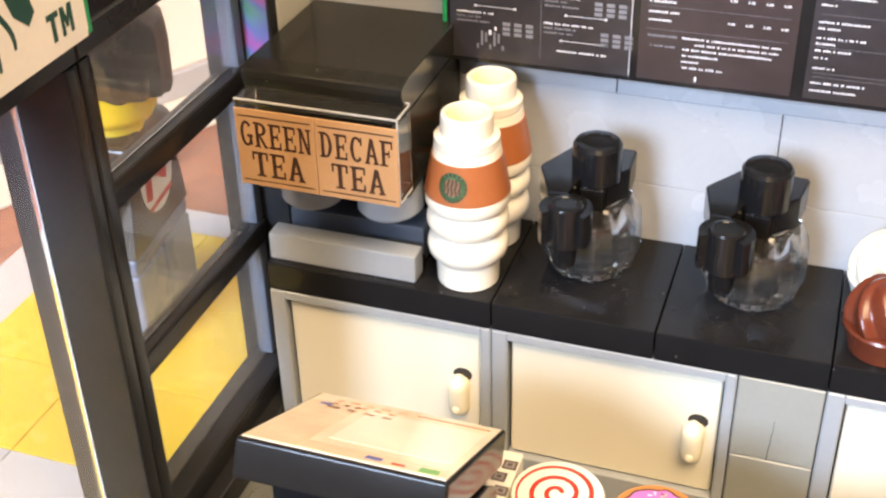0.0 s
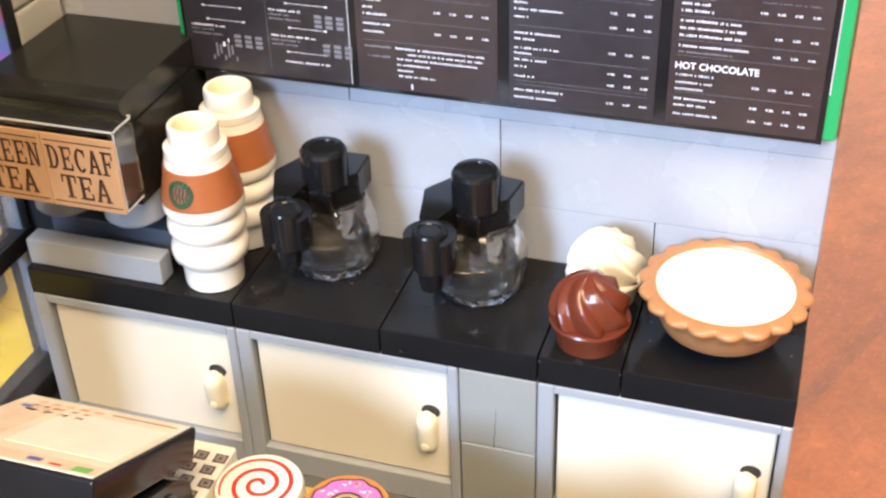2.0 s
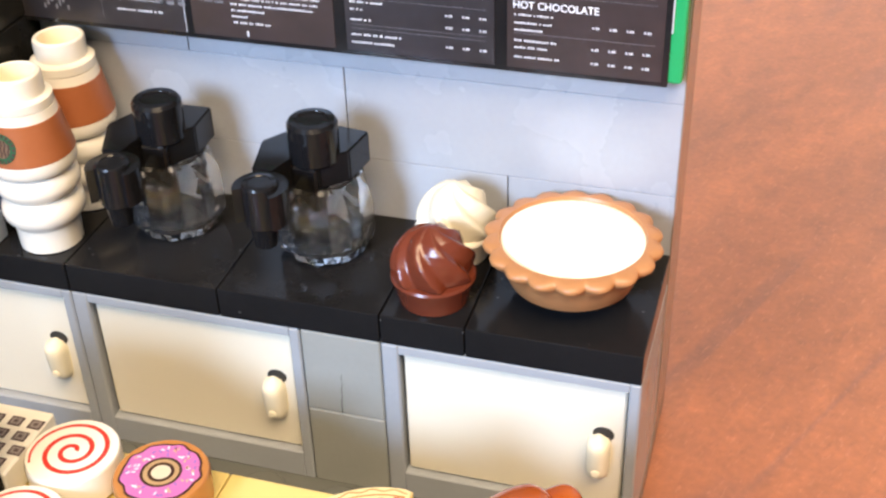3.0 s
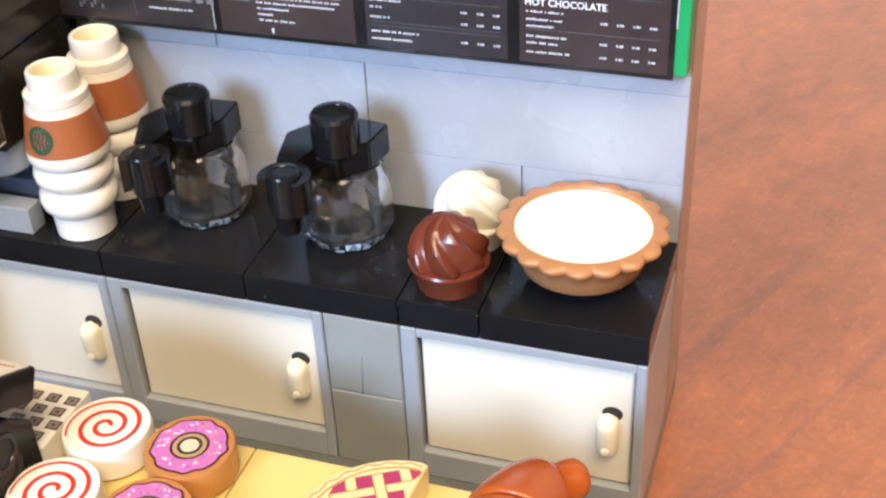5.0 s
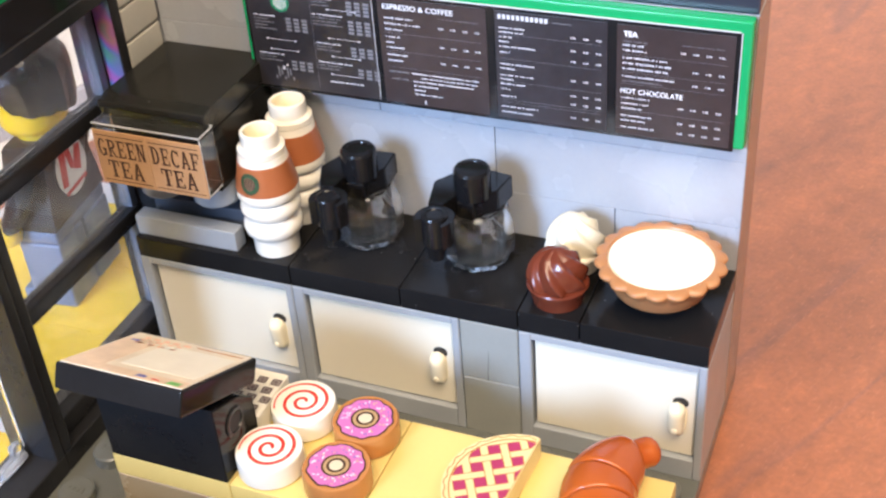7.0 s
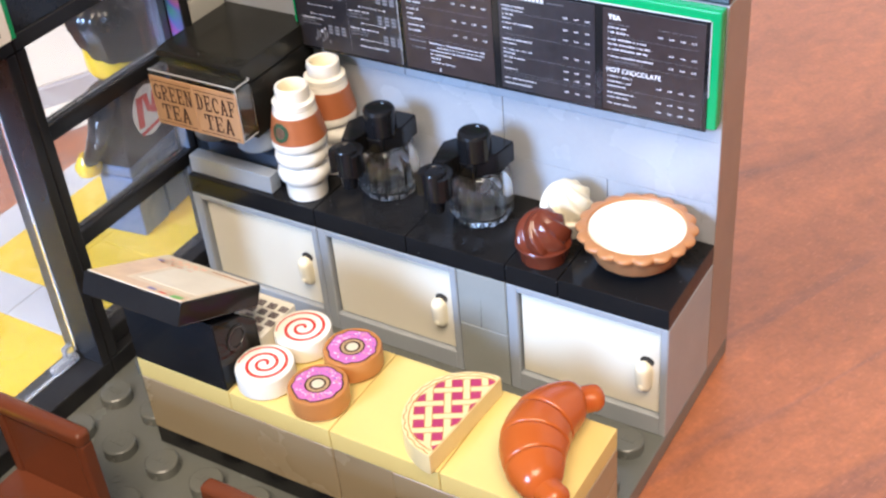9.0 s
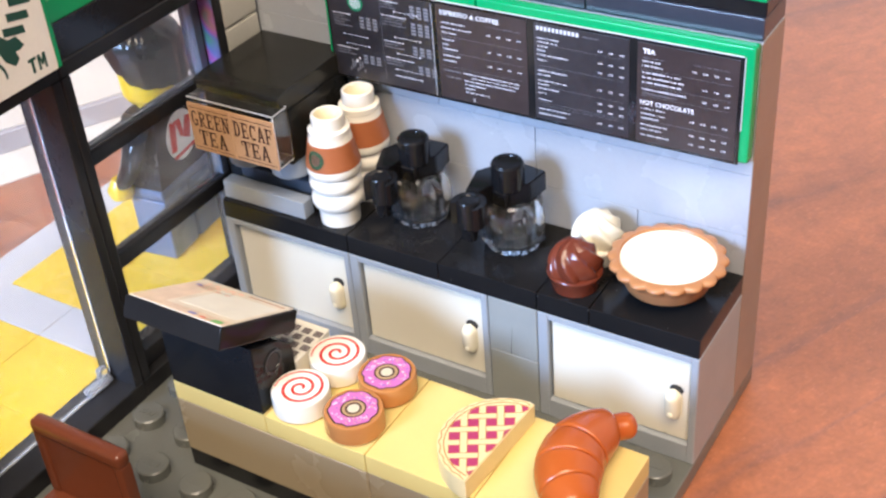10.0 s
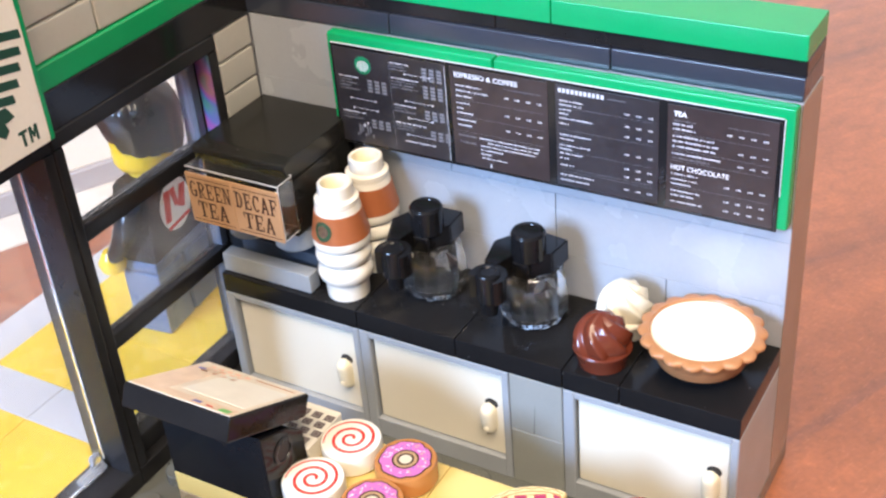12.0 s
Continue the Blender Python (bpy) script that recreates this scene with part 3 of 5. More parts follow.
                bar(dim, x, x + 0.22, 42.6 + 0.35 * (k % 3), 0.5 + 0.5 * ((k * 2) % 3))
            bar(ink, 19.6, 19.9, 44.1, 0.5)
            bar(ink, 20.2, 20.4, 44.6, 0.4)
        elif i == 1:
            lettering("ESPRESSO & COFFEE", 34.9, 44.2, 54.5, 55.2, yy, HEADCHALK, p, bold=0.018)
            for z, w in ((53.35, 3.8), (52.6, 4.8), (51.85, 2.4), (50.8, 2.0), (50.05, 1.1), (49.35, 2.4), (48.35, 3.0), (47.55, 2.2)):
                words(ink, 35.0, 35.0 + w, z, 0.26)
            words(dim, 42.2, 47.4, 53.9, 0.1)
            prices(42.5, 47.2, 4, 52.6, 50.05, 47.85)
            rules(51.3, 48.85, 46.6)
            for z, x0, x1 in ((46.0, 35.0, 37.7), (45.0, 35.3, 37.6)):
                words(dim, x0, x1, z, 0.26)
            for z, x0, x1 in ((46.0, 38.2, 47.1), (45.45, 39.4, 46.9), (44.9, 38.3, 46.4), (44.3, 38.3, 41.6), (43.7, 38.3, 39.9), (43.1, 38.4, 42.2)):
                words(ink, x0, x1, z, 0.24)
            bar(ink, 39.62, 39.82, 41.75, 0.55)
        elif i == 2:
            for k in range(11):
                bar(ink, 49.9 + k * 0.58, 50.3 + k * 0.58, 54.9, 0.62)
            bar(dim, 56.6, 59.0, 55.05, 0.1)
            for z, w in ((53.8, 3.4), (53.25, 3.0), (52.6, 1.6), (52.0, 1.2), (51.35, 4.6), (50.6, 1.3), (49.0, 4.6), (48.4, 2.0), (47.5, 4.2), (46.95, 1.8), (46.3, 3.1), (45.6, 1.3), (44.6, 2.0), (43.15, 4.7), (42.4, 4.1)):
                words(ink, 50.0, 50.0 + w, z, 0.24)
            prices(59.2, 62.3, 3, 53.45, 51.75, 50.35, 47.8, 45.75, 44.6, 42.75)
            rules(52.9, 49.7, 46.6, 44.1, 43.7)
        else:
            lettering("TEA", 65.2, 66.9, 54.45, 55.15, yy, HEADCHALK, p, bold=0.04)
            lettering("HOT CHOCOLATE", 65.0, 72.4, 47.1, 47.8, yy, HEADCHALK, p, bold=0.018)
            for z, w in ((53.4, 2.6), (52.75, 2.8), (51.8, 5.4), (51.1, 5.7), (50.4, 5.4), (49.4, 6.1)):
                words(ink, 65.15, 65.15 + w, z, 0.28)
            words(dim, 65.2, 68.0, 53.9, 0.16)
            words(dim, 65.2, 70.0, 48.8, 0.2)
            for z, w in ((46.55, 3.4), (45.8, 3.4), (45.15, 2.6), (44.15, 3.8), (43.5, 3.0), (42.6, 4.1)):
                words(ink, 65.1, 65.1 + w, z, 0.24)
            words(dim, 72.0, 76.9, 54.1, 0.1)
            prices(72.2, 76.6, 4, 53.1, 45.9, 43.9, 42.6)
            prices(73.7, 76.7, 3, 50.8, 49.1)
            rules(52.2, 49.9, 48.4, 44.8)
        tagged(part("menu_print", ink, CHALK, p, "rows of small white print"), kind="stuff")
        tagged(part("fine_print", dim, DIMCHALK, p, "rows of fine grey print"), kind="stuff")
    return m


menu_board()

# ---- tea dispenser ----


SERIF = {
    "G": ([("arc", 40, 320), ("bar", 0.55, 0.98, 0.36, 0.48), ("stem", 0.70, 0.93, 0.05, 0.48)], ()),
    "R": ([("stem", 0.12, 0.36, 0, 1), ("bowl", 0.46, 1.0), ("leg", 0.42, 0.46, 0.86, 0.0)], ((0, 0.46, 0), (0, 0.5, 1), (0.7, 1.0, 0))),
    "E": ([("stem", 0.14, 0.38, 0, 1), ("bar", 0.3, 0.9, 0, 0.10), ("bar", 0.3, 0.72, 0.45, 0.55), ("bar", 0.3, 0.9, 0.90, 1), ("stem", 0.80, 0.92, 0, 0.30), ("stem", 0.80, 0.92, 0.70, 1), ("stem", 0.62, 0.72, 0.36, 0.64)], ((0, 0.5, 0), (0, 0.5, 1))),
    "N": ([("stem", 0.12, 0.28, 0, 1), ("stem", 0.72, 0.88, 0, 1), ("leg", 0.24, 1.0, 0.76, 0.0)], ((0, 0.4, 0), (0, 0.3, 1), (0.6, 1.0, 1))),
    "D": ([("stem", 0.12, 0.36, 0, 1), ("bowl", 0.0, 1.0)], ((0, 0.5, 0), (0, 0.5, 1))),
    "C": ([("arc", 42, 318), ("stem", 0.80, 0.92, 0.66, 0.98)], ()),
    "A": ([("leg", 0.5, 1.0, 0.84, 0.0), ("leg", 0.5, 1.0, 0.16, 0.0), ("bar", 0.3, 0.72, 0.28, 0.38)], ((0, 0.36, 0), (0.6, 1.0, 0))),
    "F": ([("stem", 0.14, 0.38, 0, 1), ("bar", 0.3, 0.9, 0.90, 1), ("bar", 0.3, 0.70, 0.45, 0.55), ("stem", 0.80, 0.92, 0.68, 1), ("stem", 0.60, 0.70, 0.36, 0.64)], ((0, 0.54, 0), (0, 0.5, 1))),
    "T": ([("stem", 0.37, 0.63, 0, 1), ("bar", 0.02, 0.98, 0.90, 1), ("stem", 0.02, 0.14, 0.66, 1), ("stem", 0.86, 0.98, 0.66, 1)], ((0.22, 0.78, 0),)),
}


def slab_lettering(word, x0, x1, z0, z1, y, material, parent):
    """Heavy letters with square feet, printed in a rectangle of a plane that faces -y."""
    bm = bmesh.new()
    w = (x1 - x0) / len(word)
    lift = [0.0]

    def quad(pts, ox):
        lift[0] += 0.0006
        bm.faces.new([bm.verts.new((ox + u * w * 0.92, y - lift[0], z0 + v * (z1 - z0))) for u, v in pts])
    for i, ch in enumerate(word):
        ox = x0 + i * w + 0.04 * w
        strokes, feet = SERIF[ch]
        for s in strokes:
            if s[0] in ("stem", "bar"):
                _, a, b, c, d = s
                quad(((a, c), (b, c), (b, d), (a, d)), ox)
            elif s[0] == "leg":
                _, a, b, c, d = s
                quad(((a - 0.11, b), (c - 0.11, d), (c + 0.11, d), (a + 0.11, b)), ox)
            else:
                if s[0] == "arc":
                    cx, cy, ro, so, ri, si, a0, a1 = 0.52, 0.5, 0.46, 0.51, 0.22, 0.40, s[1], s[2]
                else:
                    h = (s[2] - s[1]) / 2
                    cx, cy, ro, so, ri, si, a0, a1 = 0.42, s[1] + h, 0.50, h, 0.25, h - 0.10, -90, 90
                n = 16
                for k in range(n):
                    p, q = [radians(a0 + (a1 - a0) * e / n) for e in (k, k + 1)]
                    quad(((cx + ro * math.cos(p), cy + so * math.sin(p)), (cx + ro * math.cos(q), cy + so * math.sin(q)), (cx + ri * math.cos(q), cy + si * math.sin(q)), (cx + ri * math.cos(p), cy + si * math.sin(p))), ox)
                if s[0] == "bowl":
                    quad(((0.3, s[1]), (cx, s[1]), (cx, s[1] + 0.1), (0.3, s[1] + 0.1)), ox)
                    quad(((0.3, s[2] - 0.1), (cx, s[2] - 0.1), (cx, s[2]), (0.3, s[2])), ox)
        for a, b, top_foot in feet:
            c = 0.92 if top_foot else 0.0
            quad(((a, c), (b, c), (b, c + 0.08), (a, c + 0.08)), ox)
    return part("card_lettering", bm, material, parent)


def tea_dispenser():
    t = thing("tea_dispenser", "black toy tea dispenser with two brown labels on the worktop", "tea dispenser", at=(0, 0, 22.4))
    part("back_panel", boxed(0.3, 15.9, 8.6, 15.9, 0, 10.2, 0.15), DULLBLACK, t)
    part("body", boxed(0.3, 15.9, 0.2, 15.9, 10.2, 19.1, 0.15), DULLBLACK, t)
    bm = bmesh.new()
    slab(bm, [(0.3, 19.2), (15.95, 19.2), (15.95, 22.4), (1.2, 22.4), (-0.9, 22.15), (-1.1, 21.4), (-0.2, 19.4)], 0.2, 16.0, "yz")
    bmesh.ops.bevel(bm, geom=list(bm.edges), offset=0.15, segments=1, affect="EDGES")
    part("lid", bm, DULLBLACK, t, "glossy black sloping lid")
    bm = bmesh.new()
    box(bm, 0.5, 16.4, -3.3, 0.15, 19.75, 20.3, 0.12, 2)
    box(bm, 0.5, 16.4, -3.3, 0.15, 11.6, 12.15, 0.12, 2)
    box(bm, 0.5, 1.05, -3.3, 0.15, 12.17, 19.73, 0.12, 2)
    box(bm, 15.85, 16.4, -3.3, 0.15, 12.17, 19.73, 0.12, 2)
    h = part("card_holder", bm, HOLDER, t, "clear hollow plastic card holder")
    # pale strips laid where the holder's edges catch the light
    for e in ((0.5, 16.4, -3.42, -3.24, 20.18, 20.36), (0.5, 16.4, -0.1, 0.12, 20.3, 20.42), (16.3, 16.48, -3.38, -3.2, 11.7, 20.17), (16.3, 16.48, -3.2, -0.1, 20.18, 20.36), (16.3, 16.48, -3.2, -0.1, 11.6, 11.78)):
        part("holder_glint", boxed(*e, 0.05), EDGEGLINT, h, "pale strip for the light caught along the holder edge")
    for k, word in enumerate(("GREEN", "DECAF")):
        x0 = 0.5 + 8 * k
        part("card", boxed(x0 - 0.02, x0 + 7.92, -3.54, -3.34, 11.5, 19.45, 0.04), KRAFT, h, "brown printed label")
        slab_lettering(word, x0 + 0.3, x0 + 7.65, 15.65, 18.25, -3.56, INK, h)
        slab_lettering("TEA", x0 + 1.3, x0 + 6.7, 12.55, 15.15, -3.56, INK, h)
        for z in (12.0, 18.7):
            part("card_rule", boxed(x0 + 0.3, x0 + 7.6, -3.57, -3.55, z, z + 0.12, 0), INK, h)
    for x in (4.3, 12.5):
        part("nozzle", turned([(2.2, 6.6), (3.0, 6.6), (3.3, 7.0), (3.3, 10.15)], x, 3.9, 32), GREY, t, "pale grey round nozzle")
    part("drip_tray", boxed(0.1, 15.95, 0.9, 3.3, 0, 3.1, 0.25, 2), GREY, t, "pale grey tray front")
    part("tray_step", boxed(0.9, 15.6, 4.7, 8.5, 0, 4.2, 0.3, 2), STILEGREY, t, "blue-grey tray step")
    part("tray_gap", boxed(0.5, 15.7, 3.3, 4.7, 0, 1.2, 0.05), DULLBLACK, t)
    return t


tea_dispenser()

# ---- cup stacks ----


def cup_stack(x, y, turn, label):
    s = thing("cup_stack", label, "cup stack", "stacks of paper cups", at=(x, y, 22.4), turn=turn)
    part("bottom_cup", turned([(2.75, 0), (3.05, 0.12), (3.15, 2.6), (3.5, 3.1), (3.85, 3.5), (4.0, 4.2), (3.9, 4.9), (3.5, 5.45), (3.1, 5.7)]), WHITE, s)
    part("middle_cup", turned([(3.1, 5.7), (3.5, 6.05), (3.92, 6.55), (4.02, 7.1), (3.9, 7.8), (3.5, 8.3), (3.2, 8.45)]), WHITE, s)
    part("sleeved_cup", turned([(3.2, 8.45), (3.85, 8.75), (4.12, 9.2), (4.12, 10.1), (3.3, 14.3), (3.15, 15.1)]), WHITE, s)
    part("sleeve", turned([(4.1, 10.25), (4.15, 10.3), (3.40, 14.2), (3.3, 14.2)], cap0=False, cap1=False), SLEEVE, s, "brown card sleeve")
    part("top_cup", turned([(2.95, 15.1), (3.12, 15.2), (3.12, 16.0), (2.85, 16.2), (2.3, 16.25)], cap1=False), WHITE, s)
    part("rim", turned([(2.45, 16.2), (2.5, 16.3), (2.5, 18.0), (2.4, 18.22), (2.15, 18.32), (1.95, 18.22)], cap0=False, cap1=False), WHITE, s)
    part("rim_inside", turned([(1.95, 18.22), (1.85, 17.9), (1.7, 15.4), (0.05, 15.3)], cap0=False), CUPGLOW, s, "inside of the white cup coloured with its yellow glow")
    bm = bmesh.new()
    disc = [bm.verts.new((0, 0, 0))]
    pts = ring_pts(1.45, 24)

    def wrap(u, v, lift=0.05):
        z = 12.2 + v
        r = 4.15 + (3.40 - 4.15) * (z - 10.3) / 3.9 + lift
        a = -math.pi / 2 + u / r
        return (r * math.cos(a), r * math.sin(a), z)
    disc[0].co = wrap(0, 0)
    mid = [bm.verts.new(wrap(u * 0.6, v * 0.6)) for u, v in pts]
    rim = [bm.verts.new(wrap(u, v)) for u, v in pts]
    for k in range(24):
        j = (k + 1) % 24
        bm.faces.new((disc[0], mid[k], mid[j]))
        bm.faces.new((mid[k], rim[k], rim[j], mid[j]))
    part("emblem", bm, CUPGREEN, s, "round dark green emblem")
    bm = bmesh.new()
    c = bm.verts.new(wrap(0, 0, 0.09))
    rim = [bm.verts.new(wrap(u * 0.62, v * 0.62, 0.08)) for u, v in pts]
    for k in range(24):
        bm.faces.new((c, rim[k], rim[(k + 1) % 24]))
    part("emblem_centre", bm, EMBLEMBROWN, s, "dull brown emblem centre")
    bm = bmesh.new()
    for k in range(-2, 3):
        for q in range(6):
            u, v = k * 0.38 + 0.07 * math.sin(q * 1.7 + k), -0.8 + q * 0.27
            if math.hypot(u, v + 0.12) < 0.95:
                bm.faces.new([bm.verts.new(wrap(u + a, v + b, 0.11)) for a, b in ((-0.11, 0), (0.11, 0), (0.09, 0.25), (-0.09, 0.25))])
    for k in range(18):
        a = 2 * math.pi * k / 18
        bm.faces.new([bm.verts.new(wrap(r * math.cos(a + d), r * math.sin(a + d), 0.10)) for r, d in ((1.12, -0.1), (1.42, -0.08), (1.42, 0.08), (1.12, 0.1))])
    tagged(part("emblem_print", bm, INK, s, "small dark marks"), kind="stuff")
    return s


cup_stack(20.5, 3.9, -4, "stack of white paper cups with a brown sleeve and round emblem")
cup_stack(20.4, 11.9, -52, "stack of white paper cups with a brown sleeve by the wall")

# ---- coffee pots ----


def coffee_pot(x, y, turn, label):
    p = thing("coffee_pot", label, "coffee pot", "coffee pots on the worktop", at=(x, y, 22.4), turn=turn)

    out = [(3.3, 0.02), (3.9, 0.15), (4.3, 0.6), (4.85, 1.7), (4.95, 2.6), (4.9, 5.6), (4.6, 6.9), (4.1, 8.0), (3.9, 8.3)]
    inn = [(3.3, 8.3), (3.5, 8.0), (4.0, 6.6), (4.3, 5.4), (4.32, 2.7), (4.1, 1.7), (3.5, 1.1)]
    inside = [r for r, z in inn]

    def facet(a, z, r):
        if r in inside:
            q = (a + math.pi / 8) % (math.pi / 4) - math.pi / 8
        else:
            q = a % (math.pi / 4) - math.pi / 8
        return r * math.cos(math.pi / 8) / math.cos(q)
    jar = part("jar", turned(out + inn, seg=64, wob=facet), JARGLASS, p, "clear eight-sided jar", sharp=20)
    jar.matrix_basis = pose(0, 0, 0, 0, 0, 14)
    part("coffee", turned([(1.9, 1.2), (2.05, 1.35), (2.05, 3.0), (1.9, 3.15)], -0.7, -0.4, 8), COFFEE, p, "dark coffee inside the jar", sharp=20)
    # lid: a plate cut slantwise at two corners, running on into the neck of the handle clip
    bm = bmesh.new()
    slab(bm, [(3.5, 3.6), (-2.4, 3.6), (-5.0, -1.6), (-3.2, -6.4), (-1.2, -6.4), (-0.8, -2.6), (1.7, -2.9), (3.5, -0.4)], 8.3, 11.5, "xy")
    bmesh.ops.bevel(bm, geom=list(bm.edges), offset=0.16, segments=2, affect="EDGES")
    part("lid", bm, POTBLACK, p, "black lid with slanted corners")
    part("knob", turned([(1.5, 10.5), (2.2, 10.55), (2.35, 10.75), (2.35, 14.3), (2.1, 14.65), (1.5, 14.7), (1.4, 14.54), (0.1, 14.54)], 0.4, -1.3, 36), POTBLACK, p, "black round knob")
    part("stem", boxed(-0.85, 1.65, -3.55, -1.1, 6.2, 10.6, 0.2), POTBLACK, p, "short black stem under the knob")
    bm = bmesh.new()
    arc = [math.radians(q) for q in range(-40, 221, 13)]
    ro = [(2.5 * math.cos(q), 2.5 * math.sin(q)) for q in arc] + [(1.66 * math.cos(q), 1.66 * math.sin(q)) for q in reversed(arc)]
    slab(bm, [(u - 1.0, v - 8.6) for u, v in ro], 8.0, 11.4, "xy")
    part("clip", bm, POTBLACK, p, "black handle clip")
    part("handle", turned([(0.85, 5.2), (1.05, 5.35), (1.3, 7.2), (1.5, 7.5), (1.63, 7.65), (1.63, 11.6), (1.5, 11.8), (1.1, 11.85), (1.0, 11.75), (0.1, 11.75)], -1.0, -8.6, 28), POTBLACK, p, "black tapered handle")
    return p


coffee_pot(31.5, 9.8, 2, "clear glass coffee pot with black lid, knob and handle")
coffee_pot(47.5, 9.5, -8, "clear glass coffee pot with black lid, near the cupcakes")

# ---- cupcakes and cream pie ----


def cupcake(x, y, turn, cup, icing, label):
    c = thing("cupcake", label, "cupcake", "cupcakes on the worktop", at=(x, y, 22.4), turn=turn)
    part("cup", turned([(3.0, 0), (3.15, 0.12), (3.3, 0.9), (3.6, 1.9), (3.85, 2.45), (3.92, 2.75), (3.8, 2.98)], seg=40), cup, c)

    def swirl(a, z, r):
        s = (z - 2.8) / 4.9
        f = (7 * (a + 0.7 * s * s + 0.55 * s) / (2 * math.pi)) % 1.0
        w = (f / 0.78) ** 1.4 if f < 0.78 else ((1 - f) / 0.22) ** 0.7
        return r * (0.82 + 0.21 * w) if z > 2.95 else r * 0.95
    base = [(3.6, 2.85), (3.85, 3.2), (3.9, 3.8), (3.75, 4.6), (3.4, 5.4), (2.85, 6.2), (2.1, 6.9), (1.35, 7.3), (0.75, 7.6), (0.25, 7.75)]
    prof = [(a[0] + (b[0] - a[0]) * f / 5, a[1] + (b[1] - a[1]) * f / 5) for a, b in zip(base, base[1:]) for f in range(5)] + base[-1:]
    part("icing", turned(prof, seg=144, wob=swirl), icing, c, "swirled icing", sharp=60)
    return c


cupcake(60.1, 3.9, 0, BROWN, BROWN, "glossy chocolate-brown swirled cupcake on the worktop")
cupcake(60.0, 11.5, 40, WHITE, ICING, "cream-white swirled cupcake against the wall")


def cream_pie():
    p = thing("cream_pie", "baked pie with a scalloped crust and white cream filling", "pie", at=(72.0, 7.75, 22.3))
    part("stand", turned(rod(2.9, 0.1, 2.05, 0.1), seg=28), BLACK, p, "black round stand")

    def scallop(a, z, r):
        k = max(0.0, min(1.0, (z - 4.2) / 0.9)) * max(0.0, min(1.0, (r - 6.6) / 0.6))
        return r + k * (0.62 * abs(math.cos(9 * a)) - 0.26)
    prof = [(5.3, 2.0), (5.7, 2.15), (6.2, 3.4), (6.7, 4.6), (7.25, 5.15), (7.65, 5.55), (7.75, 5.85), (7.6, 6.15), (7.05, 6.35), (6.6, 6.35), (6.45, 5.9), (6.0, 5.7)]
    part("crust", turned(prof, seg=144, wob=scallop), CRUST, p, sharp=50)

    def lumps(a, z, r):
        return r * (1 + 0.006 * math.sin(3 * a))
    part("filling", turned([(6.48, 5.75), (6.44, 6.0), (6.0, 6.15), (4.6, 6.25), (3.0, 6.3), (1.4, 6.35), (0.1, 6.37)], seg=72, wob=lumps), CREAM, p, "smooth white cream filling", sharp=60)
    bm = bmesh.new()
    ribbon(bm, [(0.35 * q * math.cos(q * 0.5 + 1.2), 0.35 * q * math.sin(q * 0.5 + 1.2)) for q in [k * 0.25 for k in range(4, 60)]], lambda s: 0.30, 6.28, 0.04)
    part("cream_swirl", bm, CREAM, p)


cream_pie()

# ---- serving counter ----
ctr = thing("serving_counter", "tan toy serving counter of smooth tiles over bricks", "counter")
for a, b in ((16, 48), (48, 80)):
    part("black_plate", boxed(a + 0.05, b - 0.05, -31.95, -16.05, 0, 3.18, 0.14), BLACK, ctr, "black plate under the counter")
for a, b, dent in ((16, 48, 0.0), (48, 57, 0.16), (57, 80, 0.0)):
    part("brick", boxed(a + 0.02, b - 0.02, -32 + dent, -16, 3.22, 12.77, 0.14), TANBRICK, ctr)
for a, b in ((16, 32), (32, 48), (48, 64), (64, 80)):
    part("tile", boxed(a + 0.04, b - 0.04, -32, -16, 12.8, 16.0, 0.18, 2), TAN, ctr)

# ---- till ----


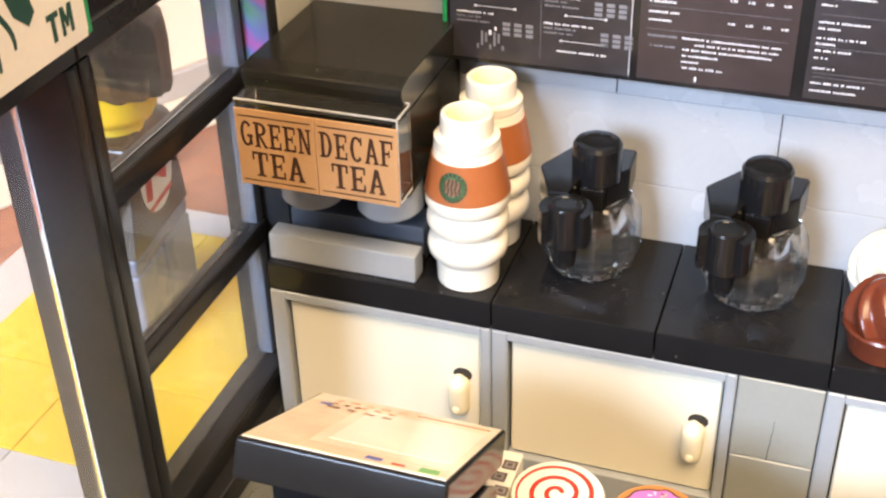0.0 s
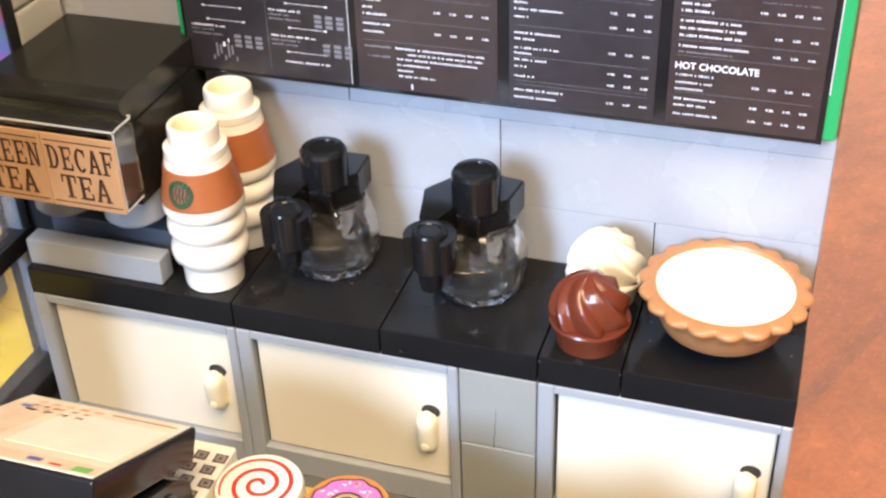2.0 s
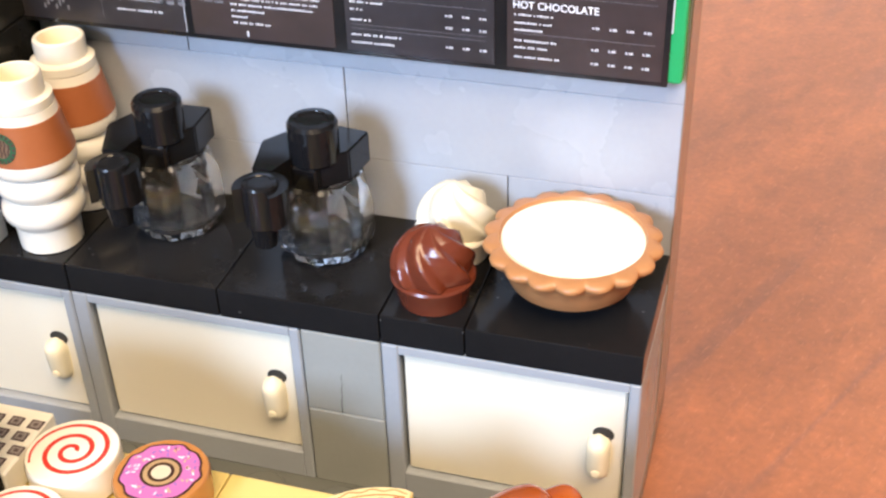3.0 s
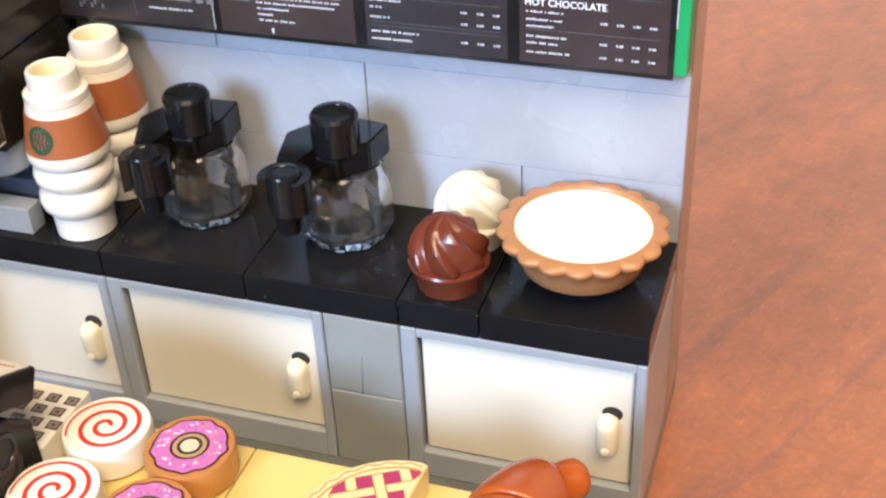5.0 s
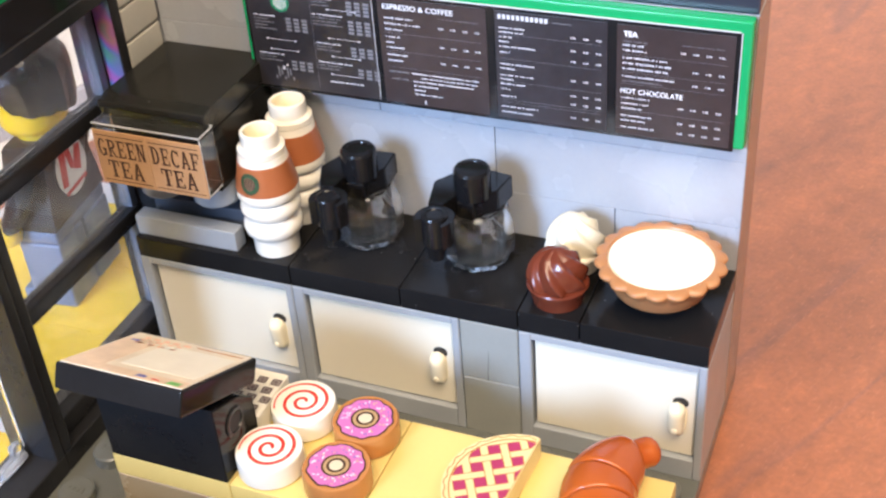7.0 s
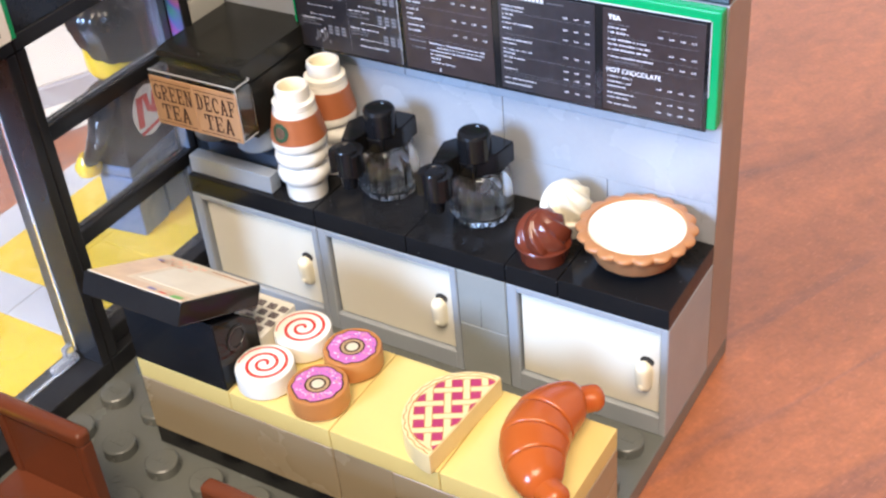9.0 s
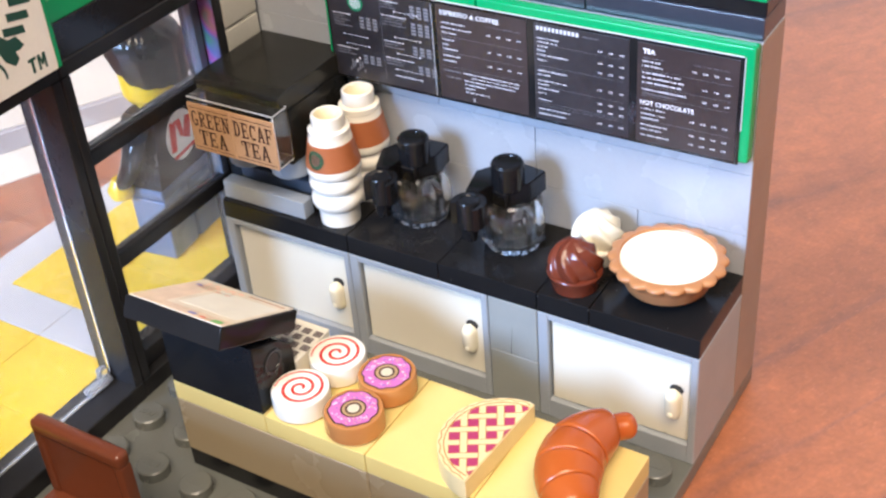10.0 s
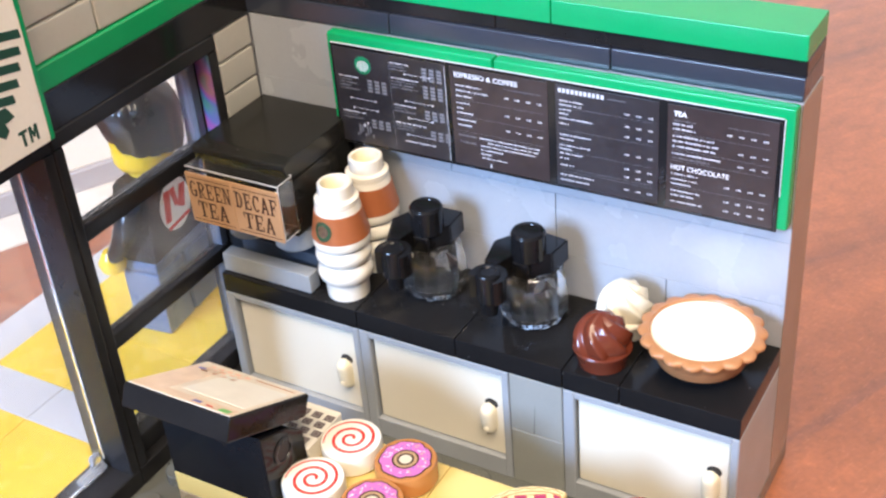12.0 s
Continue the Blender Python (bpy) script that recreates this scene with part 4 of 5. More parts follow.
def till():
    t = thing("cash_register", "black toy cash register with a tilted screen and white keys", "cash register", at=(0, 0, 16))
    bm = bmesh.new()
    slab(bm, [(-32.0, 0), (-24.1, 0), (-24.1, 6.6), (-26.4, 8.8), (-32.0, 11.2)], 16.1, 31.9, "yz")
    bmesh.ops.bevel(bm, geom=list(bm.edges), offset=0.14, segments=1, affect="EDGES")
    part("base", bm, TILLBLACK, t)
    bm = turned([(1.25, -0.02), (1.35, 0.22), (1.75, 0.22), (1.85, 0.1), (1.85, -0.1)], seg=32, cap0=False, cap1=False)
    hole = turned([(1.28, 0.01), (1.28, 0.03)], seg=32)
    for b in (bm, hole):
        for v in b.verts:
            v.co = Vector((31.9 + v.co.z, -28.4 + v.co.x, 6.6 + v.co.y))
    part("peg_hole", bm, FRAMEBLACK, t, "round raised ring")
    part("peg_recess", hole, SHADOWHOLE, t, "dark round hole")
    part("hinge", boxed(19.0, 29.0, -27.0, -24.6, 8.2, 11.2, 0.3), TILLBLACK, t)
    scr = part("screen", boxed(0, 16, 0, 15.8, -3.1, 0, 0.3, 2), TILLBLACK, t, "black tilted screen block")
    scr.matrix_basis = pose(16.1 * K, -36.1 * K, 17.9 * K, -26.6, 0, 0)
    f = part("screen_print", boxed(0.35, 15.65, 0.4, 15.3, 0.005, 0.06, 0), SCREEN, scr, "cream printed screen face")
    rnd = random.Random(3)

    def dab(m, x0, x1, y0, y1):
        part("print_mark", boxed(x0, x1, y0, y1, 0.061, 0.085, 0), m, scr)
    for r, y in enumerate((13.6, 12.6, 11.4)):
        x = 2.2
        while x < 8.0:
            w = rnd.uniform(0.7, 1.5)
            dab(PEACH, x, x + w * 0.7, y, y + 0.6)
            x += w + 0.25
    dab(PALEPEACH, 0.5, 4.6, 0.6, 13.0)
    dab(PALEPEACH, 4.62, 15.4, 0.6, 2.6)
    # pale patch paints the glare over the middle of the screen print
    dab(SCREENGLARE, 5.6, 15.0, 4.0, 12.8)
    dab(NOUGAT, 9.0, 15.0, 14.0, 14.25)
    part("print_mark", boxed(13.4, 14.9, 0.8, 1.9, 0.086, 0.1, 0), PRINTGREEN, scr)
    part("print_mark", boxed(1.4, 2.4, 12.0, 12.6, 0.086, 0.1, 0), PRINTBLUE, scr)
    part("print_mark", boxed(9.4, 10.6, 1.2, 1.9, 0.086, 0.1, 0), PRINTBLUE, scr)
    part("print_mark", boxed(11.4, 12.4, 1.1, 1.5, 0.086, 0.1, 0), RED, scr)
    k = part("keypad", boxed(16.1, 31.9, -24.0, -16.1, 0, 3.2, 0.16), WHITE, t, "white keypad tile")
    for j, (y, xs) in enumerate(((-17.9, (31.2, 29.3, 27.4)), (-19.5, (30.7, 28.8, 26.9)), (-21.1, (31.3, 29.4, 27.5)), (-22.7, (30.5, 28.6)))):
        for x in xs:
            o = part("key", boxed(x - 0.62, x + 0.62, y - 0.55, y + 0.55, 3.2, 3.23, 0), KEYDARK, k, "small square printed key")
            part("key_face", boxed(x - 0.42, x + 0.42, y - 0.36, y + 0.36, 3.231, 3.25, 0), KEYGREY, k)
            part("key_mark", boxed(x - 0.2, x + 0.2, y - 0.18, y + 0.18, 3.251, 3.27, 0), KEYDARK, k)

till()

# ---- round cakes on the counter ----


def round_tile(name, x, y, turn, body, label, category, group):
    t = thing(name, label, category, group, at=(x, y, 16), turn=turn)
    part("body", turned([(3.5, 0), (3.6, 0.35), (3.92, 0.4), (3.95, 0.5), (3.95, 2.95), (3.8, 3.2)], seg=48), body, t)
    return t


def swirl_roll(x, y, turn):
    t = round_tile("swirl_roll", x, y, turn, WHITE, "round white toy cake tile printed with a red spiral", "cake", "white swirl cakes")
    bm = bmesh.new()
    pts = [((0.3 + 3.2 * s) * math.cos(s * 2.55 * 2 * math.pi), (0.3 + 3.2 * s) * math.sin(s * 2.55 * 2 * math.pi)) for s in [k / 140 for k in range(141)]]
    ribbon(bm, pts, lambda s: 0.40 if s < 0.8 else 0.40 * (1.15 - s) / 0.35, 3.2, 0.04)
    part("spiral", bm, RED, t, "red printed spiral")


def donut(x, y, turn):
    t = round_tile("donut", x, y, turn, NOUGAT, "round brown toy donut tile with pink sprinkled icing", "donut", "pink iced donuts")

    def wavy(extra):
        return lambda a: 3.18 + extra + 0.09 * math.sin(9 * a + 0.6) + 0.05 * math.sin(14 * a)
    n = 84
    bm = bmesh.new()
    ringband(bm, ring_pts(0, n, wob=wavy(0.17)), ring_pts(1.3, n), 3.19, 3.235)
    part("outline", bm, INK, t, "dark printed outline")
    bm = bmesh.new()
    ringband(bm, ring_pts(0, n, wob=wavy(-0.04)), ring_pts(1.72, n), 3.19, 3.27)
    part("icing", bm, PINK, t, "pink icing print")
    bm = bmesh.new()
    ringband(bm, ring_pts(1.46, n), ring_pts(1.06, n), 3.19, 3.25)
    part("hole_rim", bm, RIMTAN, t, "tan ring round the hole")
    bm = bmesh.new()
    ringband(bm, ring_pts(1.1, n), ring_pts(0.8, n), 3.19, 3.26)
    part("hole_outline", bm, INK, t)
    part("hole", turned([(0.82, 3.19), (0.82, 3.25)], seg=28), HOLECREAM, t, "pale printed hole")
    rnd = random.Random(int(x * 10 + y))
    for m, cnt in ((LIGHTTILE, 24), (PEACH, 14), (VIOLET, 14)):
        bm = bmesh.new()
        for k in range(cnt):
            a, r, d = rnd.uniform(0, 6.28), rnd.uniform(1.9, 2.9), rnd.uniform(0, 3.14)
            cx, cy = r * math.cos(a), r * math.sin(a)
            u, v = 0.17 * math.cos(d), 0.17 * math.sin(d)
            bm.faces.new([bm.verts.new((cx + p, cy + q, 3.30)) for p, q in ((u - v * .45, v + u * .45), (-u - v * .45, -v + u * .45), (-u + v * .45, -v - u * .45), (u + v * .45, v - u * .45))])
        tagged(part("sprinkle_print", bm, m, t), kind="stuff")


swirl_roll(35.9, -19.95, 20)
swirl_roll(35.6, -28.05, 5)
donut(44.2, -20.3, 0)
donut(44.2, -28.2, 50)

# ---- half pie with a lattice top ----


def lattice_pie():
    t = thing("lattice_pie_half", "half round toy pie tile printed with a cherry lattice", "pie", at=(64.0, -24.9, 16), turn=-4)
    a0, a1 = math.pi / 2, 3 * math.pi / 2
    bm = bmesh.new()
    outer = ring_pts(7.9, 41, a0=a0, a1=a1, end=True)
    slab(bm, outer, 0, 3.2, "xy")
    bmesh.ops.bevel(bm, geom=[e for e in bm.edges if abs(e.verts[0].co.z - e.verts[1].co.z) < 0.01], offset=0.15, segments=1, affect="EDGES")
    part("body", bm, PASTRY, t)
    bm = bmesh.new()
    ribbon(bm, ring_pts(0, 120, wob=lambda a: 7.56 + 0.12 * math.sin(26 * a), a0=a0 + 0.04, a1=a1 - 0.04, end=True), 0.12, 3.2, 0.03)
    ribbon(bm, ring_pts(7.05, 90, a0=a0 + 0.05, a1=a1 - 0.05, end=True), 0.14, 3.2, 0.03)
    part("crust_outline", bm, NOUGAT, t, "thin brown printed lines")
    cherry = bmesh.new()
    edge = bmesh.new()
    step, half = 2.3, 0.69
    turn = math.radians(33)

    def lay(u, v):
        x, y = u * math.cos(turn) - v * math.sin(turn), u * math.sin(turn) + v * math.cos(turn)
        x = min(x, -0.12)
        d = math.hypot(x, y)
        return x * min(1, 6.9 / d), y * min(1, 6.9 / d)
    for i in range(-6, 6):
        for j in range(-6, 6):
            cx0, cy0 = (i + 0.5) * step, (j + 0.5) * step
            x, y = cx0 * math.cos(turn) - cy0 * math.sin(turn), cx0 * math.sin(turn) + cy0 * math.cos(turn)
            if x < 0.5 and math.hypot(x, y) < 7.2:
                q = [lay(cx0 + a * half, cy0 + b * half) for a, b in ((-1, -1), (1, -1), (1, 1), (-1, 1))]
                cherry.faces.new([cherry.verts.new((a, b, 3.24)) for a, b in q])
                ribbon(edge, q + q[:1], 0.10, 3.2, 0.05)
            # the strip that passes over the crossing keeps its outline
            gap = step / 2 - half
            kx, ky = i * step, j * step
            for s in (-1, 1):
                a, b = ((kx - gap, ky + s * gap), (kx + gap, ky + s * gap)) if (i + j) % 2 else ((kx + s * gap, ky - gap), (kx + s * gap, ky + gap))
                a, b = lay(*a), lay(*b)
                if a[0] < -0.2 and b[0] < -0.2 and math.hypot(*a) < 6.8 and math.hypot(*b) < 6.8:
                    ribbon(edge, [a, b], 0.10, 3.2, 0.05)
    part("cherry_print", cherry, MAGENTA, t, "dark pink cherry filling print")
    part("lattice_outline", edge, NOUGAT, t)


lattice_pie()

# ---- croissant ----


def croissant():
    t = thing("croissant", "glossy orange-brown toy croissant with curved segments", "croissant", at=(0, 0, 16))
    seg = 28
    knots = [Vector(q) for q in ((80.6, -12.6), (77.6, -14.6), (74.5, -17.6), (73.1, -22.2), (74.1, -26.8), (76.8, -30.4), (80.9, -32.6), (84.6, -33.6))]

    def along(s):
        u = min(0.9999, max(0.0, s)) * 5
        i = int(u)
        f = u - i
        a, b, c, d = knots[i:i + 4]
        return 0.5 * (2 * b + (c - a) * f + (2 * a - 5 * b + 4 * c - d) * f * f + (3 * b - a - 3 * c + d) * f ** 3)

    def ring(bm, s, r, zc):
        c, d = along(s), (along(s + 0.01) - along(s - 0.01)).normalized()
        return [bm.verts.new((c.x - d.y * r * math.cos(q), c.y + d.x * r * math.cos(q), max(0.02, zc + r * 0.94 * math.sin(q)))) for q in [2 * math.pi * j / seg for j in range(seg)]]

    def body(u):
        return 4.1 * (1 - 0.42 * (u / 0.74) ** 2.1)
    # overlapping segments from the middle outwards, each with a rounded lip
    for lo, hi in ((-0.11, 0.20), (0.20, 0.76), (-0.42, -0.11), (-0.76, -0.42)):
        bm = bmesh.new()
        rings = []
        n = 22
        for k in range(n + 1):
            u = lo + (hi - lo) * k / n
            f = k / n if hi > -lo else 1 - k / n
            r = body(abs(u)) * (1.03 - 0.035 * f)
            e = min(k, n - k) / n
            r *= 1 - 0.07 * max(0.0, 1 - e * (hi - lo) / 0.04) ** 2.2
            if abs(u) > 0.62:
                r *= 1 - 0.42 * ((abs(u) - 0.62) / 0.14) ** 3
            rings.append(ring(bm, 0.5 - u / 2, r, 3.55 - 0.25 * abs(u)))
        for a, b in zip(rings, rings[1:]):
            for j in range(seg):
                bm.faces.new((a[j], a[(j + 1) % seg], b[(j + 1) % seg], b[j]))
        bm.faces.new(rings[0][::-1])
        bm.faces.new(rings[-1])
        part("segment", bm, ORANGE, t, sharp=60)
    for s in (-1, 1):
        bm = bmesh.new()
        rings = []
        for k in range(13):
            f = k / 12
            rings.append(ring(bm, 0.5 - s * (0.70 + 0.30 * f) / 2, 1.78 * math.sqrt(max(0.01, 1 - max(0.0, (f - 0.55) / 0.45) ** 2)), 3.2))
        for a, b in zip(rings, rings[1:]):
            for j in range(seg):
                bm.faces.new((a[j], a[(j + 1) % seg], b[(j + 1) % seg], b[j]))
        bm.faces.new(rings[0][::-1])
        bm.faces.new(rings[-1])
        part("tip", bm, ORANGE, t, "rounded end knob", sharp=60)


croissant()

# ---- chairs ----


def chair(x, y):
    c = thing("chair", "reddish-brown toy chair with a panelled backrest", "chair", "brown toy chairs", at=(x, y, 0))
    back = part("backrest", boxed(1.6, 14.4, 0.35, 1.7, 6.4, 17.3, 0.05), CHAIRBROWN, c)
    part("top_rail", boxed(0, 16, -0.2, 2.1, 16.9, 19.4, 0.75, 3), CHAIRBROWN, c)
    for px in (0, 14.3):
        part("post", boxed(px, px + 1.7, 0, 1.9, 6.4, 17.3, 0.4, 2), CHAIRBROWN, c)
    part("seat", boxed(0, 16, -14.0, 1.9, 3.2, 6.38, 0.3, 2), CHAIRBROWN, c)
    for lx in (0.2, 12.8):
        for ly in (-13.8, -1.2):
            part("leg", boxed(lx, lx + 3, ly, ly + 3, 0, 3.18, 0.25), CHAIRBROWN, c)
    return c


ch = chair(6.9, -49.3)
copy_thing(ch, pose(41.6 * K, -48.9 * K, 0))

# ---- sign over the window ----


def shop_sign():
    s = thing("shop_sign", "square cream shop sign with a green edge and dark green emblem", "sign", at=(0, 0, 0))
    y0, y1, z0, z1 = -56, -25.2, 58.4, 89.2
    part("bracket", boxed(0.12, 0.45, -56, -40, 62.9, 65.9, 0.1), GREEN, s)
    part("edge", boxed(0.4, 2.75, y0, y1, z0, z1, 0.2), GREEN, s, "green edge")
    f = part("face", boxed(2.75, 3.15, y0 + 1.2, y1 - 1.2, z0 + 0.3, z1 - 1.2, 0.08), SIGNWHITE, s, "cream sign face")
    X = 3.19
    emblem = part("emblem", boxed(3.145, 3.16, -40, -26.4, 59.2, 75, 0), SIGNWHITE, s)

    def shape(name, pts):
        bm = bmesh.new()
        slab(bm, pts, X - 0.03, X + 0.02, "yz")
        part(name, bm, DARKGREEN, emblem, "dark green " + name)
    # notched tail: stacked bars whose ends follow a curve, then wavy strands and a leaf-like tuft
    for u, v in ((-26.7, 72.4), (-27.3, 70.6), (-27.9, 68.9), (-28.7, 67.2), (-29.8, 65.7)):
        shape("bar", [(u - 3.2, v + 0.2), (u, v - 0.45), (u - 0.1, v + 0.6), (u - 3.2, v + 1.25)])
    for u, v, h in ((-38.4, 59.6, 9.5), (-36.6, 60.2, 8.0), (-34.8, 61.0, 6.0)):
        pts = [(u + 1.5 * math.cos(k / 12 * 4.6) * (0.4 + 0.6 * k / 12), v + h * k / 12) for k in range(13)]
        shape("strand", [(q - 0.12 - 0.03 * k, w) for k, (q, w) in enumerate(pts)] + [(q + 0.12 + 0.03 * k, w) for k, (q, w) in reversed(list(enumerate(pts)))])
    shape("tuft", [(-34.2, 66.8), (-32.6, 65.4), (-31.4, 65.4), (-30.5, 63.9), (-31.3, 63.6), (-32.0, 63.6), (-31.7, 62.6), (-32.5, 61.9), (-33.8, 63.0), (-34.6, 65.1)])
    bm = bmesh.new()
    u = -29.2
    slab(bm, [(-30.7, 61.8), (-30.7, 61.4), (-30.27, 61.4), (-30.27, 59.8), (-29.87, 59.8), (-29.87, 61.4), (-29.44, 61.4), (-29.44, 61.8)], X - 0.03, X + 0.02, "yz")
    slab(bm, [(u, 59.8), (u, 61.8), (u + 0.4, 61.8), (u + 0.65, 60.9), (u + 0.9, 61.8), (u + 1.3, 61.8), (u + 1.3, 59.8), (u + 0.98, 59.8), (u + 0.98, 61.1), (u + 0.76, 60.3), (u + 0.54, 60.3), (u + 0.32, 61.1), (u + 0.32, 59.8)], X - 0.03, X + 0.02, "yz")
    part("lettering", bm, DARKGREEN, s)


shop_sign()

# ---- toy figure outside ----


def toy_figure():
    bm = bmesh.new()
    HAIR, HEAD, TORSO, LEGS, LOGO, MARK = range(6)
    # legs and feet
    for s in (-1, 1):
        box(bm, s * 4 - 3.75, s * 4 + 3.75, -3.6, 3.6, 0, 11.4, 0.5, 2, LEGS)
        box(bm, s * 4 - 3.75, s * 4 + 3.75, 3.0, 5.4, 0, 2.8, 0.5, 2, LEGS)
    box(bm, -7.6, 7.6, -3.5, 3.5, 11.4, 13.6, 0.5, 2, LEGS)
    # tapered torso
    rings = []
    for w, d, z in ((7.7, 3.6, 13.6), (7.2, 3.6, 17), (6.2, 3.5, 22), (5.4, 3.3, 25.6), (4.6, 2.9, 26.2)):
        rings.append([bm.verts.new((x, y, z)) for x, y in ((-w, -d), (w, -d), (w, d), (-w, d))])
    for a, b in zip(rings, rings[1:]):
        for k in range(4):
            bm.faces.new((a[k], a[(k + 1) % 4], b[(k + 1) % 4], b[k])).material_index = TORSO
    bm.faces.new(rings[-1]).material_index = TORSO
    # arms with round fists
    for s in (-1, 1):
        pts = [(5.9, -0.4, 24.4, 2.0), (7.4, -0.5, 23.6, 2.5), (8.4, -0.2, 20.8, 2.4), (8.9, 1.2, 17.4, 2.2), (8.8, 3.2, 15.0, 2.0)]
        rr = []
        for x, y, z, r in pts:
            rr.append([bm.verts.new((s * x + r * 0.8 * math.cos(q), y + r * math.sin(q), z + r * 0.35 * math.cos(q))) for q in [2 * math.pi * j / 16 for j in range(16)]])
        for a, b in zip(rr, rr[1:]):
            for j in range(16):
                bm.faces.new((a[j], a[(j + 1) % 16], b[(j + 1) % 16], b[j])).material_index = TORSO
        bm.faces.new(rr[0]).material_index = TORSO
        bm.faces.new(rr[-1]).material_index = TORSO
        lathe(bm, [(0.6, 11.6), (2.0, 12.2), (2.4, 13.6), (1.7, 14.8), (1.2, 15.6)], s * 8.8, 4.2, 18, None, HEAD)
    # neck and head
    lathe(bm, [(3.1, 26.0), (3.1, 27.2)], 0, 0, 28, None, HEAD)
    lathe(bm, [(3.2, 27.2), (4.4, 27.6), (5.0, 28.6), (5.1, 30), (5.1, 34.5), (4.6, 36)], 0, 0, 36, None, HEAD)

    # hair: a ridged cap, lower at the back than over the face
    def lock(a, z, r):
        return r * (1 + 0.075 * abs(math.sin(7 * a + 0.22 * z)) + 0.018 * math.sin(15 * a - 0.3 * z))
    hr = lathe(bm, [(5.15, 33.6), (5.9, 33.4), (6.3, 34.4), (6.5, 36.2), (6.35, 38.2), (5.6, 39.4), (4.1, 40.4), (2.2, 40.9), (0.3, 41.0)], 0, -0.3, 84, lock, HAIR)
    for ring in hr[:3]:
        for v in ring:
            a = math.atan2(v.co.y, v.co.x)
            v.co.z += 2.4 * max(0.0, math.sin(a)) + 0.6 * math.sin(3 * a + 1.0) - 3.4 * max(0.0, -math.sin(a))
    # round patch on the back of the jacket
    def back(u, v, lift):
        z = 20.2 + v
        d = 3.6 - (z - 17) * 0.022
        return (u + 0.6, -d - lift, z)
    vs = [bm.verts.new(back(u, v, 0.06)) for u, v in ring_pts(4.3, 28)]
    bm.faces.new(vs).material_index = LOGO
    for pts in (((-2.2, -1.2), (-1.2, -1.4), (-0.5, 1.8), (-1.6, 2.0)), ((-0.6, 1.8), (-0.2, -0.2), (0.5, -0.2), (0.3, 1.8)), ((0.2, -0.4), (1.2, 1.6), (2.2, 1.4), (1.4, -1.0)), ((-2.0, -1.8), (2.0, -1.6), (2.0, -2.0), (-1.8, -2.2))):
        bm.faces.new([bm.verts.new(back(u * 1.6, v * 1.6, 0.12)) for u, v in pts]).material_index = MARK
    bmesh.ops.scale(bm, vec=(1, 1, 1.06), verts=bm.verts[:])
    solo("toy_figure", bm, [HAIRBLACK, SKIN, BLACK, BLUE, SIGNWHITE, RED], "plastic toy figure in black jacket and blue trousers outside", "toy figure", at=(-25.2, 13.6, 0), turn=97, sharp=45)


toy_figure()

# ---- pieces of the floor, pavement and walls ----
bm = turned([(2.4, 0), (2.4, 1.55), (2.2, 1.72)], seg=24, cap0=False)
for k in range(4):
    box(bm, -1.35 + k * 0.7, -0.95 + k * 0.7, -0.45, 0.45, 1.70, 1.80, 0)
STUD = finish("stud", bm, DARKGREY)
for i in range(1, 11):
    for j in range(-7, 15):
        x, y = 8 * i - 4, 4 - 8 * j
        covered = (y > -1) or (16 < x and -32 < y < -16)
        if covered or y < -70 or (x < 0):
            continue
        s = new("stud", STUD)
        s.parent, s.location = floor, (x * K, y * K, 0)
part("peg_hole", turned([(0.9, -0.02), (0.9, 0.06), (0.5, 0.06), (0.5, -0.02)], 15.2, -40.4, 20, None, False, False), DARKGREY, floor, "small ringed hole in the base plate")

